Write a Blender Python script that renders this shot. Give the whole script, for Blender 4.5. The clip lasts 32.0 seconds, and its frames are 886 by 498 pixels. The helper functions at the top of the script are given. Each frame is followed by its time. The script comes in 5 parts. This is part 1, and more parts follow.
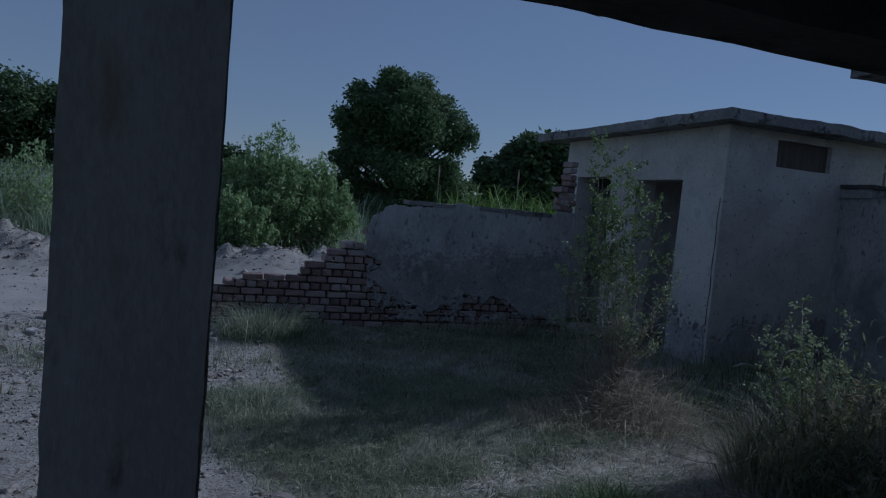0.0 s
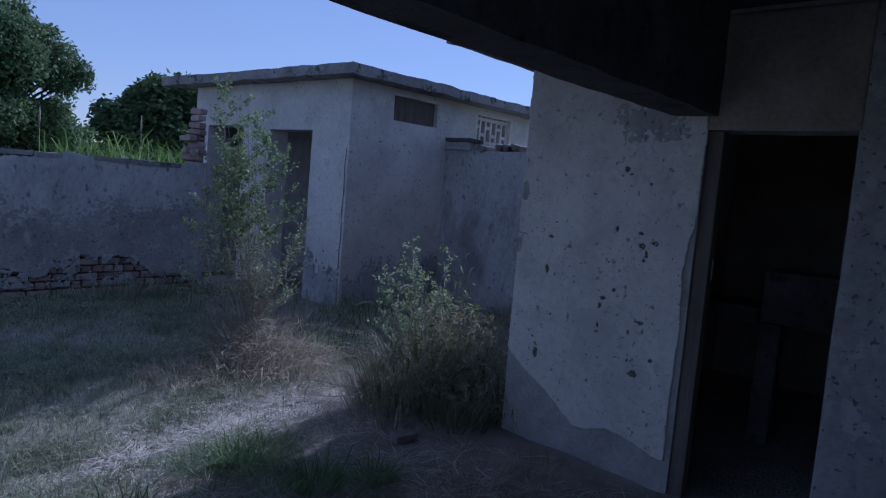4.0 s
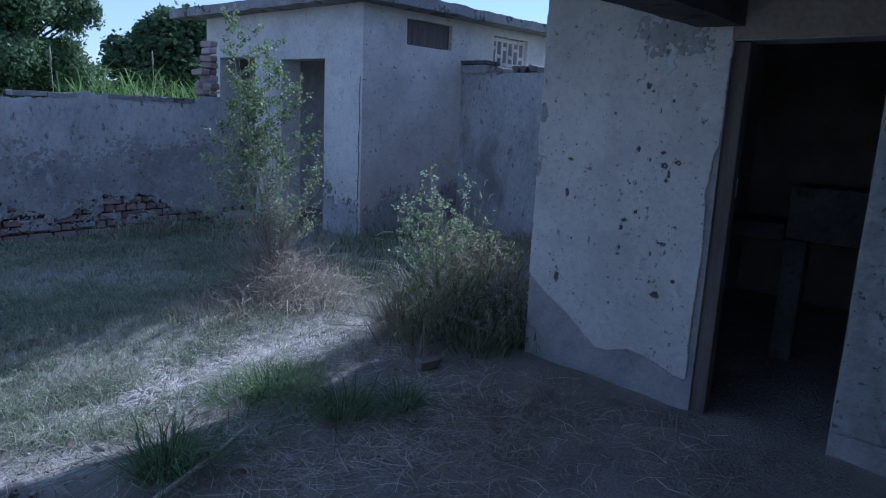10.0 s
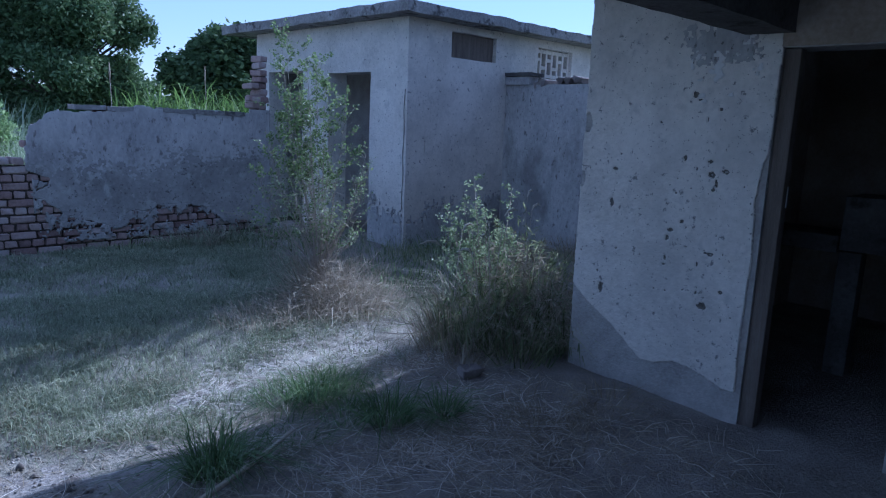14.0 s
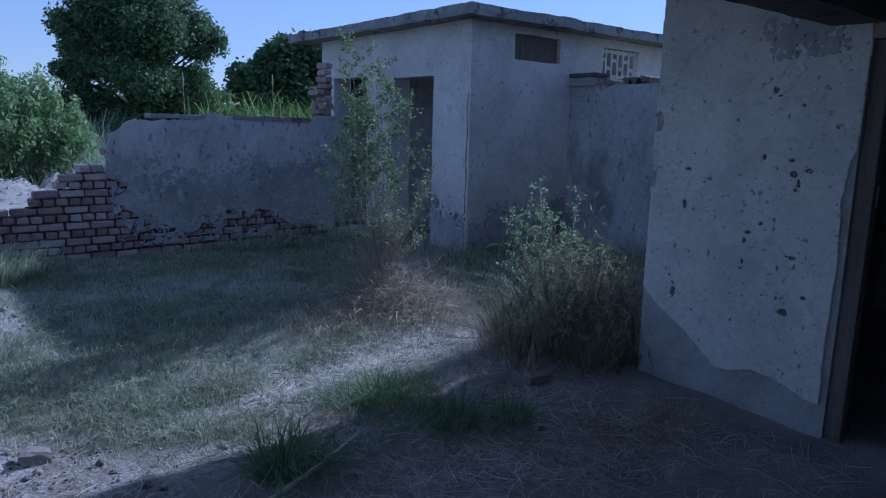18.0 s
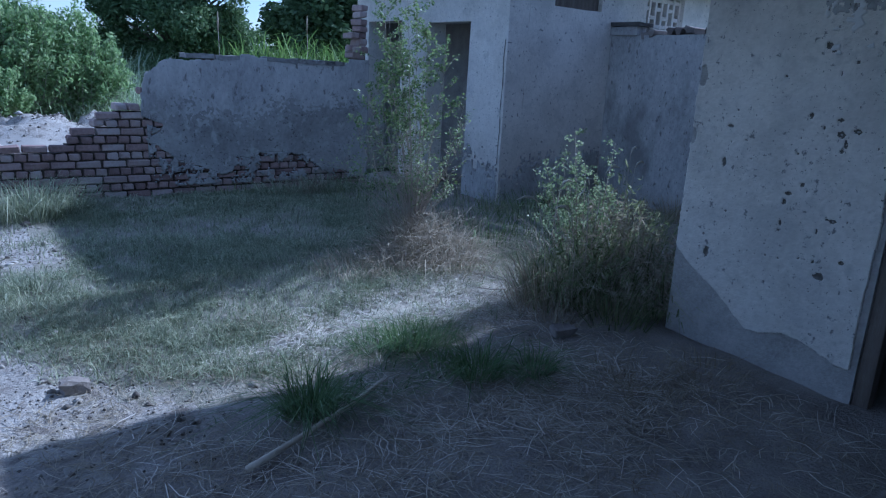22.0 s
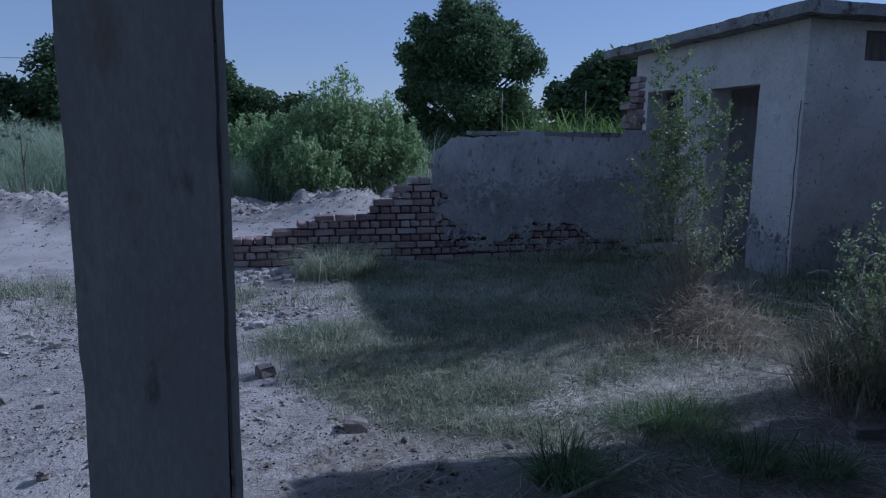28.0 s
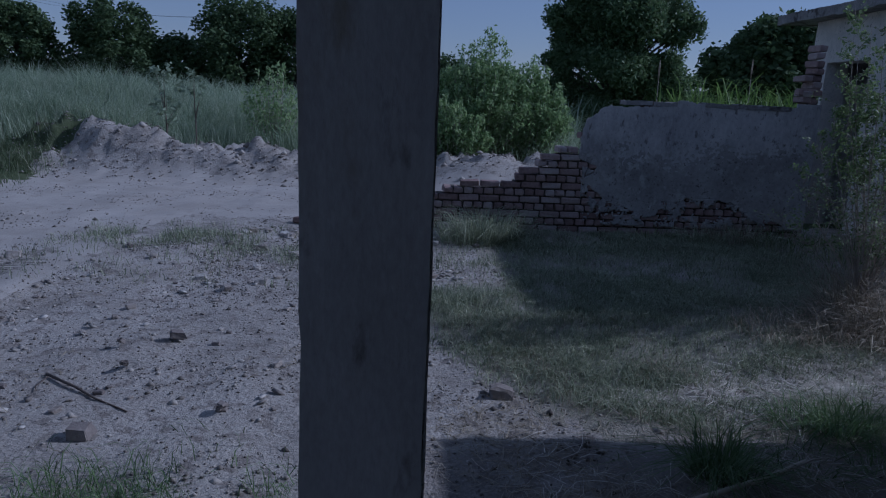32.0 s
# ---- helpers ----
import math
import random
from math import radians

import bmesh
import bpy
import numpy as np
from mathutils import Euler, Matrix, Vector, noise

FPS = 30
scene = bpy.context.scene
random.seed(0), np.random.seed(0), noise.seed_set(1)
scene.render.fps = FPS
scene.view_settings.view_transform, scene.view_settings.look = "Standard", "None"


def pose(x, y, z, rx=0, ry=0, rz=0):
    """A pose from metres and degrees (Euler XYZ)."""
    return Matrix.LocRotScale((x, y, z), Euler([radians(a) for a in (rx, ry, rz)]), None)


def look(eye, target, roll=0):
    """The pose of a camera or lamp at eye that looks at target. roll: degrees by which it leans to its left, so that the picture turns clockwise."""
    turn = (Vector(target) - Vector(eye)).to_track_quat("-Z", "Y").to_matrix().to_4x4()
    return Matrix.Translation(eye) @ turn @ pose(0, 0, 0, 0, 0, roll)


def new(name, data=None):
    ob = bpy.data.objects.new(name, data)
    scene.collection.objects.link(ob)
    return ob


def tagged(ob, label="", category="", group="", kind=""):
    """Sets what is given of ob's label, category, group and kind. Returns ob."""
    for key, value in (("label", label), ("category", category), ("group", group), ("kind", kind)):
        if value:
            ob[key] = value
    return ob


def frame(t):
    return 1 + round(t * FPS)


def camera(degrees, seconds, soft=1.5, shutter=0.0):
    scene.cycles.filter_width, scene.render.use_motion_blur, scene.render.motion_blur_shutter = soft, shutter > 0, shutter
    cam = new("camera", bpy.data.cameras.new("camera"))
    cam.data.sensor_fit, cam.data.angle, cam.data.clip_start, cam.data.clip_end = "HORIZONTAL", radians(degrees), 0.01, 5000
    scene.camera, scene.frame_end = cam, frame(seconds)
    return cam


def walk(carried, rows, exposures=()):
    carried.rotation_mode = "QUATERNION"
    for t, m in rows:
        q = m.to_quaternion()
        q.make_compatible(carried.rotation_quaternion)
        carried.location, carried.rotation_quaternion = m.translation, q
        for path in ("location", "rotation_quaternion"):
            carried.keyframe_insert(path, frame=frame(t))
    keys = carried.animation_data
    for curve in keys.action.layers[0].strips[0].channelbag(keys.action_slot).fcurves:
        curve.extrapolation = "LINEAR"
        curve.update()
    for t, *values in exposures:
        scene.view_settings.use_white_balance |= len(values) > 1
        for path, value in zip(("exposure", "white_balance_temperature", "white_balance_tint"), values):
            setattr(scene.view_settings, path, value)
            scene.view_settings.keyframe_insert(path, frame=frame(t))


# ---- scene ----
cam = camera(66.0, 32.0, soft=1.15)
PATH = [
    (0, (-0.284, -0.199, 1.5), (0.394, 1.679, 1.374), 5.25),
    (0.5, (-0.249, -0.166, 1.569), (0.588, 1.651, 1.527), 0.52),
    (1, (-0.231, -0.165, 1.53), (0.776, 1.556, 1.379), 4.13),
    (1.5, (-0.154, -0.159, 1.52), (1.06, 1.42, 1.333), 1.46),
    (2, (-0.119, -0.203, 1.507), (1.219, 1.254, 1.214), 0.05),
    (2.5, (-0.118, -0.217, 1.519), (1.34, 1.131, 1.28), 0.28),
    (3, (-0.171, -0.215, 1.51), (1.252, 1.163, 1.23), 6.6),
    (3.5, (-0.201, -0.24, 1.509), (1.284, 1.084, 1.298), 6.22),
    (5.5, (-0.206, -0.264, 1.511), (1.326, 1.012, 1.353), 3.78),
    (6, (-0.159, -0.25, 1.491), (1.267, 1.118, 1.184), 1.74),
    (6.5, (-0.168, -0.257, 1.501), (1.303, 1.063, 1.197), 1.07),
    (7, (-0.163, -0.254, 1.515), (1.326, 1.027, 1.138), 1.91),
    (7.5, (-0.176, -0.256, 1.507), (1.327, 0.998, 1.098), 1.66),
    (8, (-0.162, -0.257, 1.512), (1.316, 1.035, 1.132), 1.12),
    (8.5, (-0.155, -0.262, 1.507), (1.338, 1.02, 1.148), 1.48),
    (9, (-0.159, -0.258, 1.508), (1.352, 1.008, 1.171), 1.62),
    (9.5, (-0.169, -0.252, 1.512), (1.296, 1.061, 1.152), 2.38),
    (10, (-0.177, -0.248, 1.511), (1.28, 1.065, 1.116), 2.63),
    (10.5, (-0.163, -0.244, 1.498), (1.28, 1.078, 1.085), 2.52),
    (11, (-0.159, -0.247, 1.499), (1.288, 1.072, 1.088), 1.59),
    (11.5, (-0.151, -0.245, 1.5), (1.283, 1.088, 1.091), 0.93),
    (12, (-0.175, -0.242, 1.504), (1.26, 1.097, 1.119), 1.53),
    (12.5, (-0.168, -0.245, 1.494), (1.262, 1.097, 1.1), 1.57),
    (13, (-0.177, -0.244, 1.499), (1.239, 1.109, 1.091), 1.84),
    (13.5, (-0.185, -0.254, 1.506), (1.214, 1.123, 1.124), 1.55),
    (14, (-0.201, -0.265, 1.492), (1.173, 1.143, 1.129), 2.34),
    (14.5, (-0.219, -0.251, 1.491), (1.139, 1.173, 1.136), 2.36),
    (15, (-0.229, -0.244, 1.489), (1.079, 1.229, 1.141), 1.8),
    (15.5, (-0.224, -0.248, 1.483), (1.054, 1.251, 1.136), 1.45),
    (17.5, (-0.2, -0.219, 1.479), (1.033, 1.319, 1.142), 1.64),
    (18, (-0.194, -0.219, 1.48), (1.047, 1.308, 1.123), 1.42),
    (18.5, (-0.203, -0.213, 1.476), (1.038, 1.309, 1.094), 1.82),
    (19, (-0.196, -0.195, 1.483), (0.953, 1.362, 0.979), 4.26),
    (19.5, (-0.173, -0.17, 1.481), (0.984, 1.373, 0.95), 4.4),
    (20, (-0.181, -0.196, 1.486), (0.962, 1.36, 0.963), 3.58),
    (20.5, (-0.18, -0.2, 1.481), (0.972, 1.354, 0.972), 2.12),
    (21, (-0.184, -0.202, 1.482), (0.988, 1.335, 0.968), 2.32),
    (21.5, (-0.192, -0.201, 1.483), (0.979, 1.34, 0.976), 2.69),
    (22, (-0.194, -0.205, 1.482), (0.965, 1.345, 0.977), 3),
    (22.5, (-0.216, -0.21, 1.486), (0.913, 1.366, 0.996), 3.41),
    (23, (-0.245, -0.187, 1.477), (0.876, 1.399, 1.001), 4.05),
    (23.5, (-0.266, -0.139, 1.48), (0.923, 1.418, 1.078), 2.78),
    (24, (-0.28, -0.121, 1.48), (1.002, 1.358, 1.066), 2.14),
    (24.5, (-0.191, -0.128, 1.486), (0.925, 1.486, 1.103), 2.32),
    (25, (-0.104, -0.178, 1.463), (0.85, 1.549, 1.137), 1.03),
    (25.5, (-0.092, -0.199, 1.482), (0.754, 1.586, 1.172), 0.08),
    (27.5, (-0.112, -0.297, 1.502), (0.564, 1.556, 1.17), 0.11),
    (28, (-0.152, -0.25, 1.464), (0.305, 1.669, 1.138), 0.54),
    (28.5, (-0.202, -0.299, 1.49), (-0.17, 1.668, 1.129), -0.19),
    (28.8, (-0.252, -0.283, 1.478), (-0.404, 1.679, 1.118), 0.96),
    (29, (-0.3, -0.299, 1.482), (-0.598, 1.648, 1.132), 1.24),
    (29.5, (-0.464, -0.288, 1.447), (-1.047, 1.603, 1.155), 0.43),
    (30, (-0.607, -0.271, 1.42), (-1.376, 1.553, 1.13), -0.05),
    (30.5, (-0.654, -0.271, 1.426), (-1.583, 1.468, 1.091), 2.4),
    (31, (-0.623, -0.262, 1.425), (-1.306, 1.588, 1.089), 4.02),
    (31.5, (-0.481, -0.242, 1.487), (-0.672, 1.712, 1.106), 1.68),
    (32, (-0.287, -0.226, 1.489), (-0.204, 1.724, 1.053), 2.29),
]
EXPOSURES = [(0.0, -1.42, 4880, 14), (1.5, -1.07, 4880, 18), (2.2, -0.55, 4680, 22), (3.0, -0.26, 4700, 28), (5.5, -0.42, 4620, 27), (7.0, 0.24, 4580, 26), (8.0, 0.42, 4590, 23), (9.0, 0.14, 4600, 20), (11.0, 0.67, 4560, 22), (13.0, 0.78, 4560, 21), (14.0, 0.46, 4490, 20), (15.5, 0.18, 4450, 20), (18.0, -0.13, 4450, 22), (19.2, 0.38, 4450, 15), (23.0, 0.4, 4430, 14), (24.0, 0.22, 4480, 12), (25.0, -0.55, 4680, 17), (28.0, -0.58, 4720, 20), (29.0, -1.28, 4620, 22), (29.5, -1.43, 4560, 23), (31.0, -1.5, 4590, 22), (32.0, -1.18, 4760, 22)]
walk(cam, [(t, look(eye, target, roll)) for t, eye, target, roll in PATH], EXPOSURES)

# ---- light ----
SUN_TO = Vector((1.51, 0.37, 1.0)).normalized()
sun_data = bpy.data.lights.new("sun", "SUN")
sun_data.energy, sun_data.angle, sun_data.color = 4.2, radians(0.6), (1.0, 0.95, 0.87)
sun = new("sun", sun_data)
sun.matrix_world = look(SUN_TO * 60, (0, 0, 0))
world = bpy.data.worlds.new("sky")
scene.world = world
world.use_nodes = True
wn = world.node_tree
sky = wn.nodes.new("ShaderNodeTexSky")
sky.sky_type, sky.sun_disc = "NISHITA", False
sky.sun_elevation, sky.sun_rotation = math.asin(SUN_TO.z), math.atan2(SUN_TO.x, SUN_TO.y)
sky.air_density, sky.dust_density = 1.0, 0.1
wn.nodes["Background"].inputs["Strength"].default_value = 0.135
haze = wn.nodes.new("ShaderNodeMix")  # an even veil of thin high haze over the whole sky
haze.data_type = "RGBA"
haze.inputs[0].default_value = 0.62
haze.inputs[7].default_value = (2.35, 2.6, 3.0, 1)
wn.links.new(sky.outputs[0], haze.inputs[6])
wn.links.new(haze.outputs[2], wn.nodes["Background"].inputs["Color"])

# ---- materials ----


def mat(name, stops, scale=4.0, fine=60.0, rough=0.9, bump=0.3, bump_scale=40.0, depth=0.01, island=0.0, through_light=0.0,
        stretch=(1, 1, 1), obj_rand=0.0, metal=0.0, spots=None, fine_mix=0.35):
    """A procedural surface: colour stops over two scales of noise, relief, and variation from piece to piece."""
    m = bpy.data.materials.new(name)
    m.use_nodes = True
    t = m.node_tree
    n, link = t.nodes, t.links.new
    bsdf = n["Principled BSDF"]
    co = n.new("ShaderNodeNewGeometry") if obj_rand == 0 else n.new("ShaderNodeTexCoord")
    mp = n.new("ShaderNodeMapping")
    mp.inputs["Scale"].default_value = stretch
    link(co.outputs["Position" if obj_rand == 0 else "Object"], mp.inputs["Vector"])

    def tex(s, detail):
        x = n.new("ShaderNodeTexNoise")
        x.inputs["Scale"].default_value, x.inputs["Detail"].default_value, x.inputs["Roughness"].default_value = s, detail, 0.6
        link(mp.outputs[0], x.inputs["Vector"])
        return x.outputs["Fac"]

    def calc(op, a, b):
        x = n.new("ShaderNodeMath")
        x.operation = op
        for i, v in enumerate((a, b)):
            if isinstance(v, (int, float)):
                x.inputs[i].default_value = v
            else:
                link(v, x.inputs[i])
        return x.outputs[0]

    big, small = tex(scale, 6), tex(fine, 3)
    value = calc("ADD", calc("MULTIPLY", big, 1 - fine_mix), calc("MULTIPLY", small, fine_mix))
    if island:
        gi = n.new("ShaderNodeNewGeometry")
        value = calc("ADD", value, calc("MULTIPLY", calc("SUBTRACT", gi.outputs["Random Per Island"], 0.5), island))
    if obj_rand:
        oi = n.new("ShaderNodeObjectInfo")
        value = calc("ADD", value, calc("MULTIPLY", calc("SUBTRACT", oi.outputs["Random"], 0.5), obj_rand))
    ramp = n.new("ShaderNodeValToRGB")
    while len(ramp.color_ramp.elements) < len(stops):
        ramp.color_ramp.elements.new(0.5)
    for e, (p, c) in zip(ramp.color_ramp.elements, stops):
        e.position, e.color = p, (*c, 1)
    link(value, ramp.inputs[0])
    colour = ramp.outputs[0]
    for s_scale, s_low, s_high, s_colour in [] if not spots else spots if isinstance(spots, list) else [spots]:
        mask = n.new("ShaderNodeMapRange")
        mask.inputs["From Min"].default_value, mask.inputs["From Max"].default_value = s_low, s_high
        link(tex(s_scale, 8), mask.inputs["Value"])
        mix = n.new("ShaderNodeMix")
        mix.data_type = "RGBA"
        link(mask.outputs[0], mix.inputs[0])
        link(colour, mix.inputs[6])
        mix.inputs[7].default_value = (*s_colour, 1)
        colour = mix.outputs[2]
    link(colour, bsdf.inputs["Base Color"])
    bsdf.inputs["Roughness"].default_value, bsdf.inputs["Metallic"].default_value = rough, metal
    bsdf.inputs["Specular IOR Level"].default_value = 0.25
    if bump:
        b = n.new("ShaderNodeBump")
        b.inputs["Strength"].default_value, b.inputs["Distance"].default_value = bump, depth
        link(calc("ADD", tex(bump_scale, 6), calc("MULTIPLY", big, 0.6)), b.inputs["Height"])
        link(b.outputs[0], bsdf.inputs["Normal"])
    if through_light:
        tr = n.new("ShaderNodeBsdfTranslucent")
        link(colour, tr.inputs["Color"])
        ms = n.new("ShaderNodeMixShader")
        ms.inputs[0].default_value = through_light
        link(bsdf.outputs[0], ms.inputs[1])
        link(tr.outputs[0], ms.inputs[2])
        link(ms.outputs[0], n["Material Output"].inputs["Surface"])
    return m


SAND = mat("sandy_soil", [(0.3, (0.225, 0.205, 0.18)), (0.48, (0.36, 0.333, 0.295)), (0.68, (0.49, 0.457, 0.412))], 1.3, 45, 0.95, 0.8, 40, 0.02,
           spots=[(9, 0.52, 0.62, (0.23, 0.205, 0.18)), (55, 0.60, 0.66, (0.13, 0.115, 0.10)), (26, 0.62, 0.68, (0.16, 0.14, 0.125)), (38, 0.63, 0.68, (0.50, 0.47, 0.42))])
DUST = mat("fine_road_dust", [(0.3, (0.31, 0.285, 0.25)), (0.5, (0.40, 0.37, 0.33)), (0.7, (0.49, 0.46, 0.415))], 1.1, 60, 0.95, 0.5, 70, 0.008, spots=[(5, 0.58, 0.68, (0.33, 0.30, 0.265)), (60, 0.64, 0.68, (0.22, 0.20, 0.175))])
LITTER = mat("littered_soil", [(0.3, (0.17, 0.153, 0.136)), (0.5, (0.32, 0.29, 0.258)), (0.7, (0.47, 0.43, 0.385))], 2.5, 90, 0.95, 0.9, 60, 0.02, spots=(14, 0.56, 0.64, (0.36, 0.32, 0.275)))
FIELD = mat("field_soil", [(0.3, (0.05, 0.07, 0.03)), (0.6, (0.10, 0.12, 0.06)), (0.8, (0.16, 0.15, 0.09))], 0.4, 8, 0.95, 0.5, 20, 0.03)
PLASTER = mat("lime_plaster", [(0.26, (0.40, 0.378, 0.35)), (0.42, (0.62, 0.585, 0.53)), (0.58, (0.735, 0.695, 0.635)), (0.75, (0.80, 0.765, 0.70))],
              1.6, 30, 0.92, 0.6, 40, 0.012, spots=[(2.3, 0.50, 0.72, (0.53, 0.505, 0.465)), (7, 0.57, 0.69, (0.56, 0.535, 0.495)), (24, 0.62, 0.68, (0.25, 0.24, 0.23)), (70, 0.64, 0.69, (0.16, 0.155, 0.15))])
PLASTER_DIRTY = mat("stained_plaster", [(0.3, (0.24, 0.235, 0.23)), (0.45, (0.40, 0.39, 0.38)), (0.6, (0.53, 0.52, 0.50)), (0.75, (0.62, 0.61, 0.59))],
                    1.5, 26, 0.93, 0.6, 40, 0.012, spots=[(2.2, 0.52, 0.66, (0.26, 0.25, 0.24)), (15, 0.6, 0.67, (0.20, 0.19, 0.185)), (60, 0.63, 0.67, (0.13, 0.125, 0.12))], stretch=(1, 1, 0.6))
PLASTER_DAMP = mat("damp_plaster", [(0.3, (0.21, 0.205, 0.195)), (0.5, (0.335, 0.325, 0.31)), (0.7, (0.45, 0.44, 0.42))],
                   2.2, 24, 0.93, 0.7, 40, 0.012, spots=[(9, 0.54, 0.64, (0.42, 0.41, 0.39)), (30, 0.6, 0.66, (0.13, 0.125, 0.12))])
LAWN = mat("grassy_soil", [(0.3, (0.17, 0.165, 0.13)), (0.5, (0.28, 0.265, 0.215)), (0.72, (0.41, 0.385, 0.325))], 2.5, 60, 0.95, 0.8, 60, 0.02)
FLAKE = mat("whitewash_flakes", [(0.3, (0.60, 0.59, 0.57)), (0.7, (0.76, 0.75, 0.73))], 9, 50, 0.9, 0.3, 50, 0.004)
# Broken plaster, coloured darker so that it carries the shadow inside the pits.
PIT = mat("shaded_broken_plaster", [(0.3, (0.10, 0.095, 0.085)), (0.7, (0.22, 0.20, 0.18))], 20, 80, 0.95, 0.5, 80, 0.005)
RENDER = mat("bare_render", [(0.3, (0.27, 0.255, 0.24)), (0.5, (0.40, 0.38, 0.355)), (0.7, (0.51, 0.485, 0.455))], 6, 50, 0.95, 0.8, 60, 0.012)
# Brown plaster, somewhat darker than the bare render.
BROWN_PLASTER = mat("brown_plaster", [(0.3, (0.19, 0.155, 0.125)), (0.5, (0.31, 0.26, 0.21)), (0.7, (0.43, 0.375, 0.32))], 3, 40, 0.95, 0.5, 50, 0.008)
# Darkened copy of CONCRETE; on slab, beam and shelf it imitates shade.
DARK_CONCRETE = mat("darkened_concrete", [(0.3, (0.05, 0.047, 0.044)), (0.5, (0.10, 0.095, 0.09)), (0.7, (0.17, 0.163, 0.155))], 3, 40, 0.93, 0.6, 50, 0.01, spots=(7, 0.55, 0.64, (0.045, 0.042, 0.04)))
CONCRETE = mat("weathered_concrete", [(0.3, (0.13, 0.125, 0.12)), (0.5, (0.27, 0.26, 0.25)), (0.7, (0.42, 0.41, 0.40))], 3, 40, 0.93, 0.6, 50, 0.01,
               spots=(7, 0.55, 0.64, (0.09, 0.085, 0.08)))
COLUMN = mat("rendered_column", [(0.3, (0.29, 0.26, 0.23)), (0.5, (0.40, 0.365, 0.33)), (0.7, (0.49, 0.455, 0.415))], 3, 80, 0.9, 0.3, 70, 0.005,
             stretch=(1, 1, 0.4), spots=[(11, 0.6, 0.7, (0.17, 0.15, 0.13)), (4, 0.6, 0.7, (0.27, 0.225, 0.16))])
BRICK = mat("clay_brick", [(0.12, (0.15, 0.105, 0.095)), (0.42, (0.28, 0.20, 0.18)), (0.65, (0.36, 0.285, 0.26)), (0.9, (0.44, 0.39, 0.36))], 9, 60, 0.93, 0.6, 70, 0.008,
            obj_rand=0.6)
OLDBRICK = mat("dusty_brick", [(0.2, (0.13, 0.11, 0.10)), (0.5, (0.20, 0.175, 0.16)), (0.8, (0.30, 0.268, 0.245))], 9, 60, 0.95, 0.6, 60, 0.008, obj_rand=0.4)
MORTAR = mat("mud_mortar", [(0.3, (0.06, 0.05, 0.044)), (0.7, (0.13, 0.112, 0.096))], 8, 70, 0.96, 0.7, 60, 0.01)
STONE = mat("rubble_stone", [(0.25, (0.22, 0.19, 0.165)), (0.5, (0.36, 0.32, 0.28)), (0.75, (0.50, 0.46, 0.41))], 7, 50, 0.93, 0.6, 45, 0.01, obj_rand=0.4)
CHUNK = mat("mortar_lump", [(0.25, (0.33, 0.30, 0.265)), (0.5, (0.47, 0.435, 0.39)), (0.75, (0.60, 0.57, 0.52))], 7, 50, 0.95, 0.6, 45, 0.01, obj_rand=0.4)
PEBBLE = mat("gravel", [(0.2, (0.13, 0.115, 0.10)), (0.5, (0.26, 0.235, 0.205)), (0.8, (0.44, 0.405, 0.36))], 7, 50, 0.93, 0.4, 45, 0.01, island=0.7)
CHIP = mat("plaster_chip", [(0.2, (0.17, 0.15, 0.135)), (0.5, (0.31, 0.285, 0.25)), (0.8, (0.50, 0.47, 0.425))], 7, 50, 0.93, 0.4, 45, 0.01, island=0.6)
WOOD = mat("old_door_wood", [(0.3, (0.085, 0.07, 0.06)), (0.5, (0.15, 0.125, 0.105)), (0.7, (0.22, 0.19, 0.165))], 4, 50, 0.8, 0.4, 60, 0.004, stretch=(6, 6, 0.5))
STICK = mat("dry_stick", [(0.3, (0.42, 0.36, 0.28)), (0.6, (0.64, 0.58, 0.48))], 9, 60, 0.8, 0.4, 60, 0.003)
DARKSTICK = mat("dark_stick", [(0.3, (0.07, 0.055, 0.045)), (0.7, (0.15, 0.12, 0.10))], 9, 60, 0.85, 0.4, 60, 0.003)
BARK = mat("bark", [(0.3, (0.09, 0.075, 0.06)), (0.7, (0.20, 0.17, 0.14))], 7, 40, 0.9, 0.7, 30, 0.02, stretch=(2, 2, 0.5))
TWIG = mat("pale_twig", [(0.3, (0.29, 0.25, 0.21)), (0.7, (0.50, 0.45, 0.39))], 12, 60, 0.85, 0.0)
STRAW = mat("straw", [(0.2, (0.42, 0.38, 0.315)), (0.5, (0.64, 0.595, 0.51)), (0.8, (0.81, 0.77, 0.68))], 3, 40, 0.8, 0.0, island=0.6, through_light=0.2)
DRYGRASS = mat("dry_grass", [(0.2, (0.19, 0.16, 0.105)), (0.5, (0.32, 0.275, 0.19)), (0.8, (0.46, 0.41, 0.30))], 3, 40, 0.8, 0.0, island=0.5, through_light=0.25)
GRASS = mat("lawn_grass", [(0.2, (0.14, 0.17, 0.105)), (0.5, (0.29, 0.33, 0.215)), (0.8, (0.54, 0.555, 0.40))], 1.5, 30, 0.75, 0.0, island=0.5, through_light=0.3)
DEADGRASS = mat("dead_grass", [(0.2, (0.24, 0.20, 0.145)), (0.5, (0.40, 0.35, 0.265)), (0.8, (0.58, 0.525, 0.42))], 3, 40, 0.8, 0.0, island=0.5, through_light=0.3)
WEEDGRASS = mat("weedy_grass", [(0.2, (0.11, 0.15, 0.07)), (0.5, (0.22, 0.265, 0.13)), (0.8, (0.42, 0.43, 0.25))], 1.5, 30, 0.7, 0.0, island=0.6, through_light=0.35)
TUFT = mat("lush_grass", [(0.2, (0.07, 0.125, 0.05)), (0.5, (0.14, 0.22, 0.09)), (0.8, (0.27, 0.36, 0.17))], 2, 30, 0.6, 0.0, island=0.5, through_light=0.35)
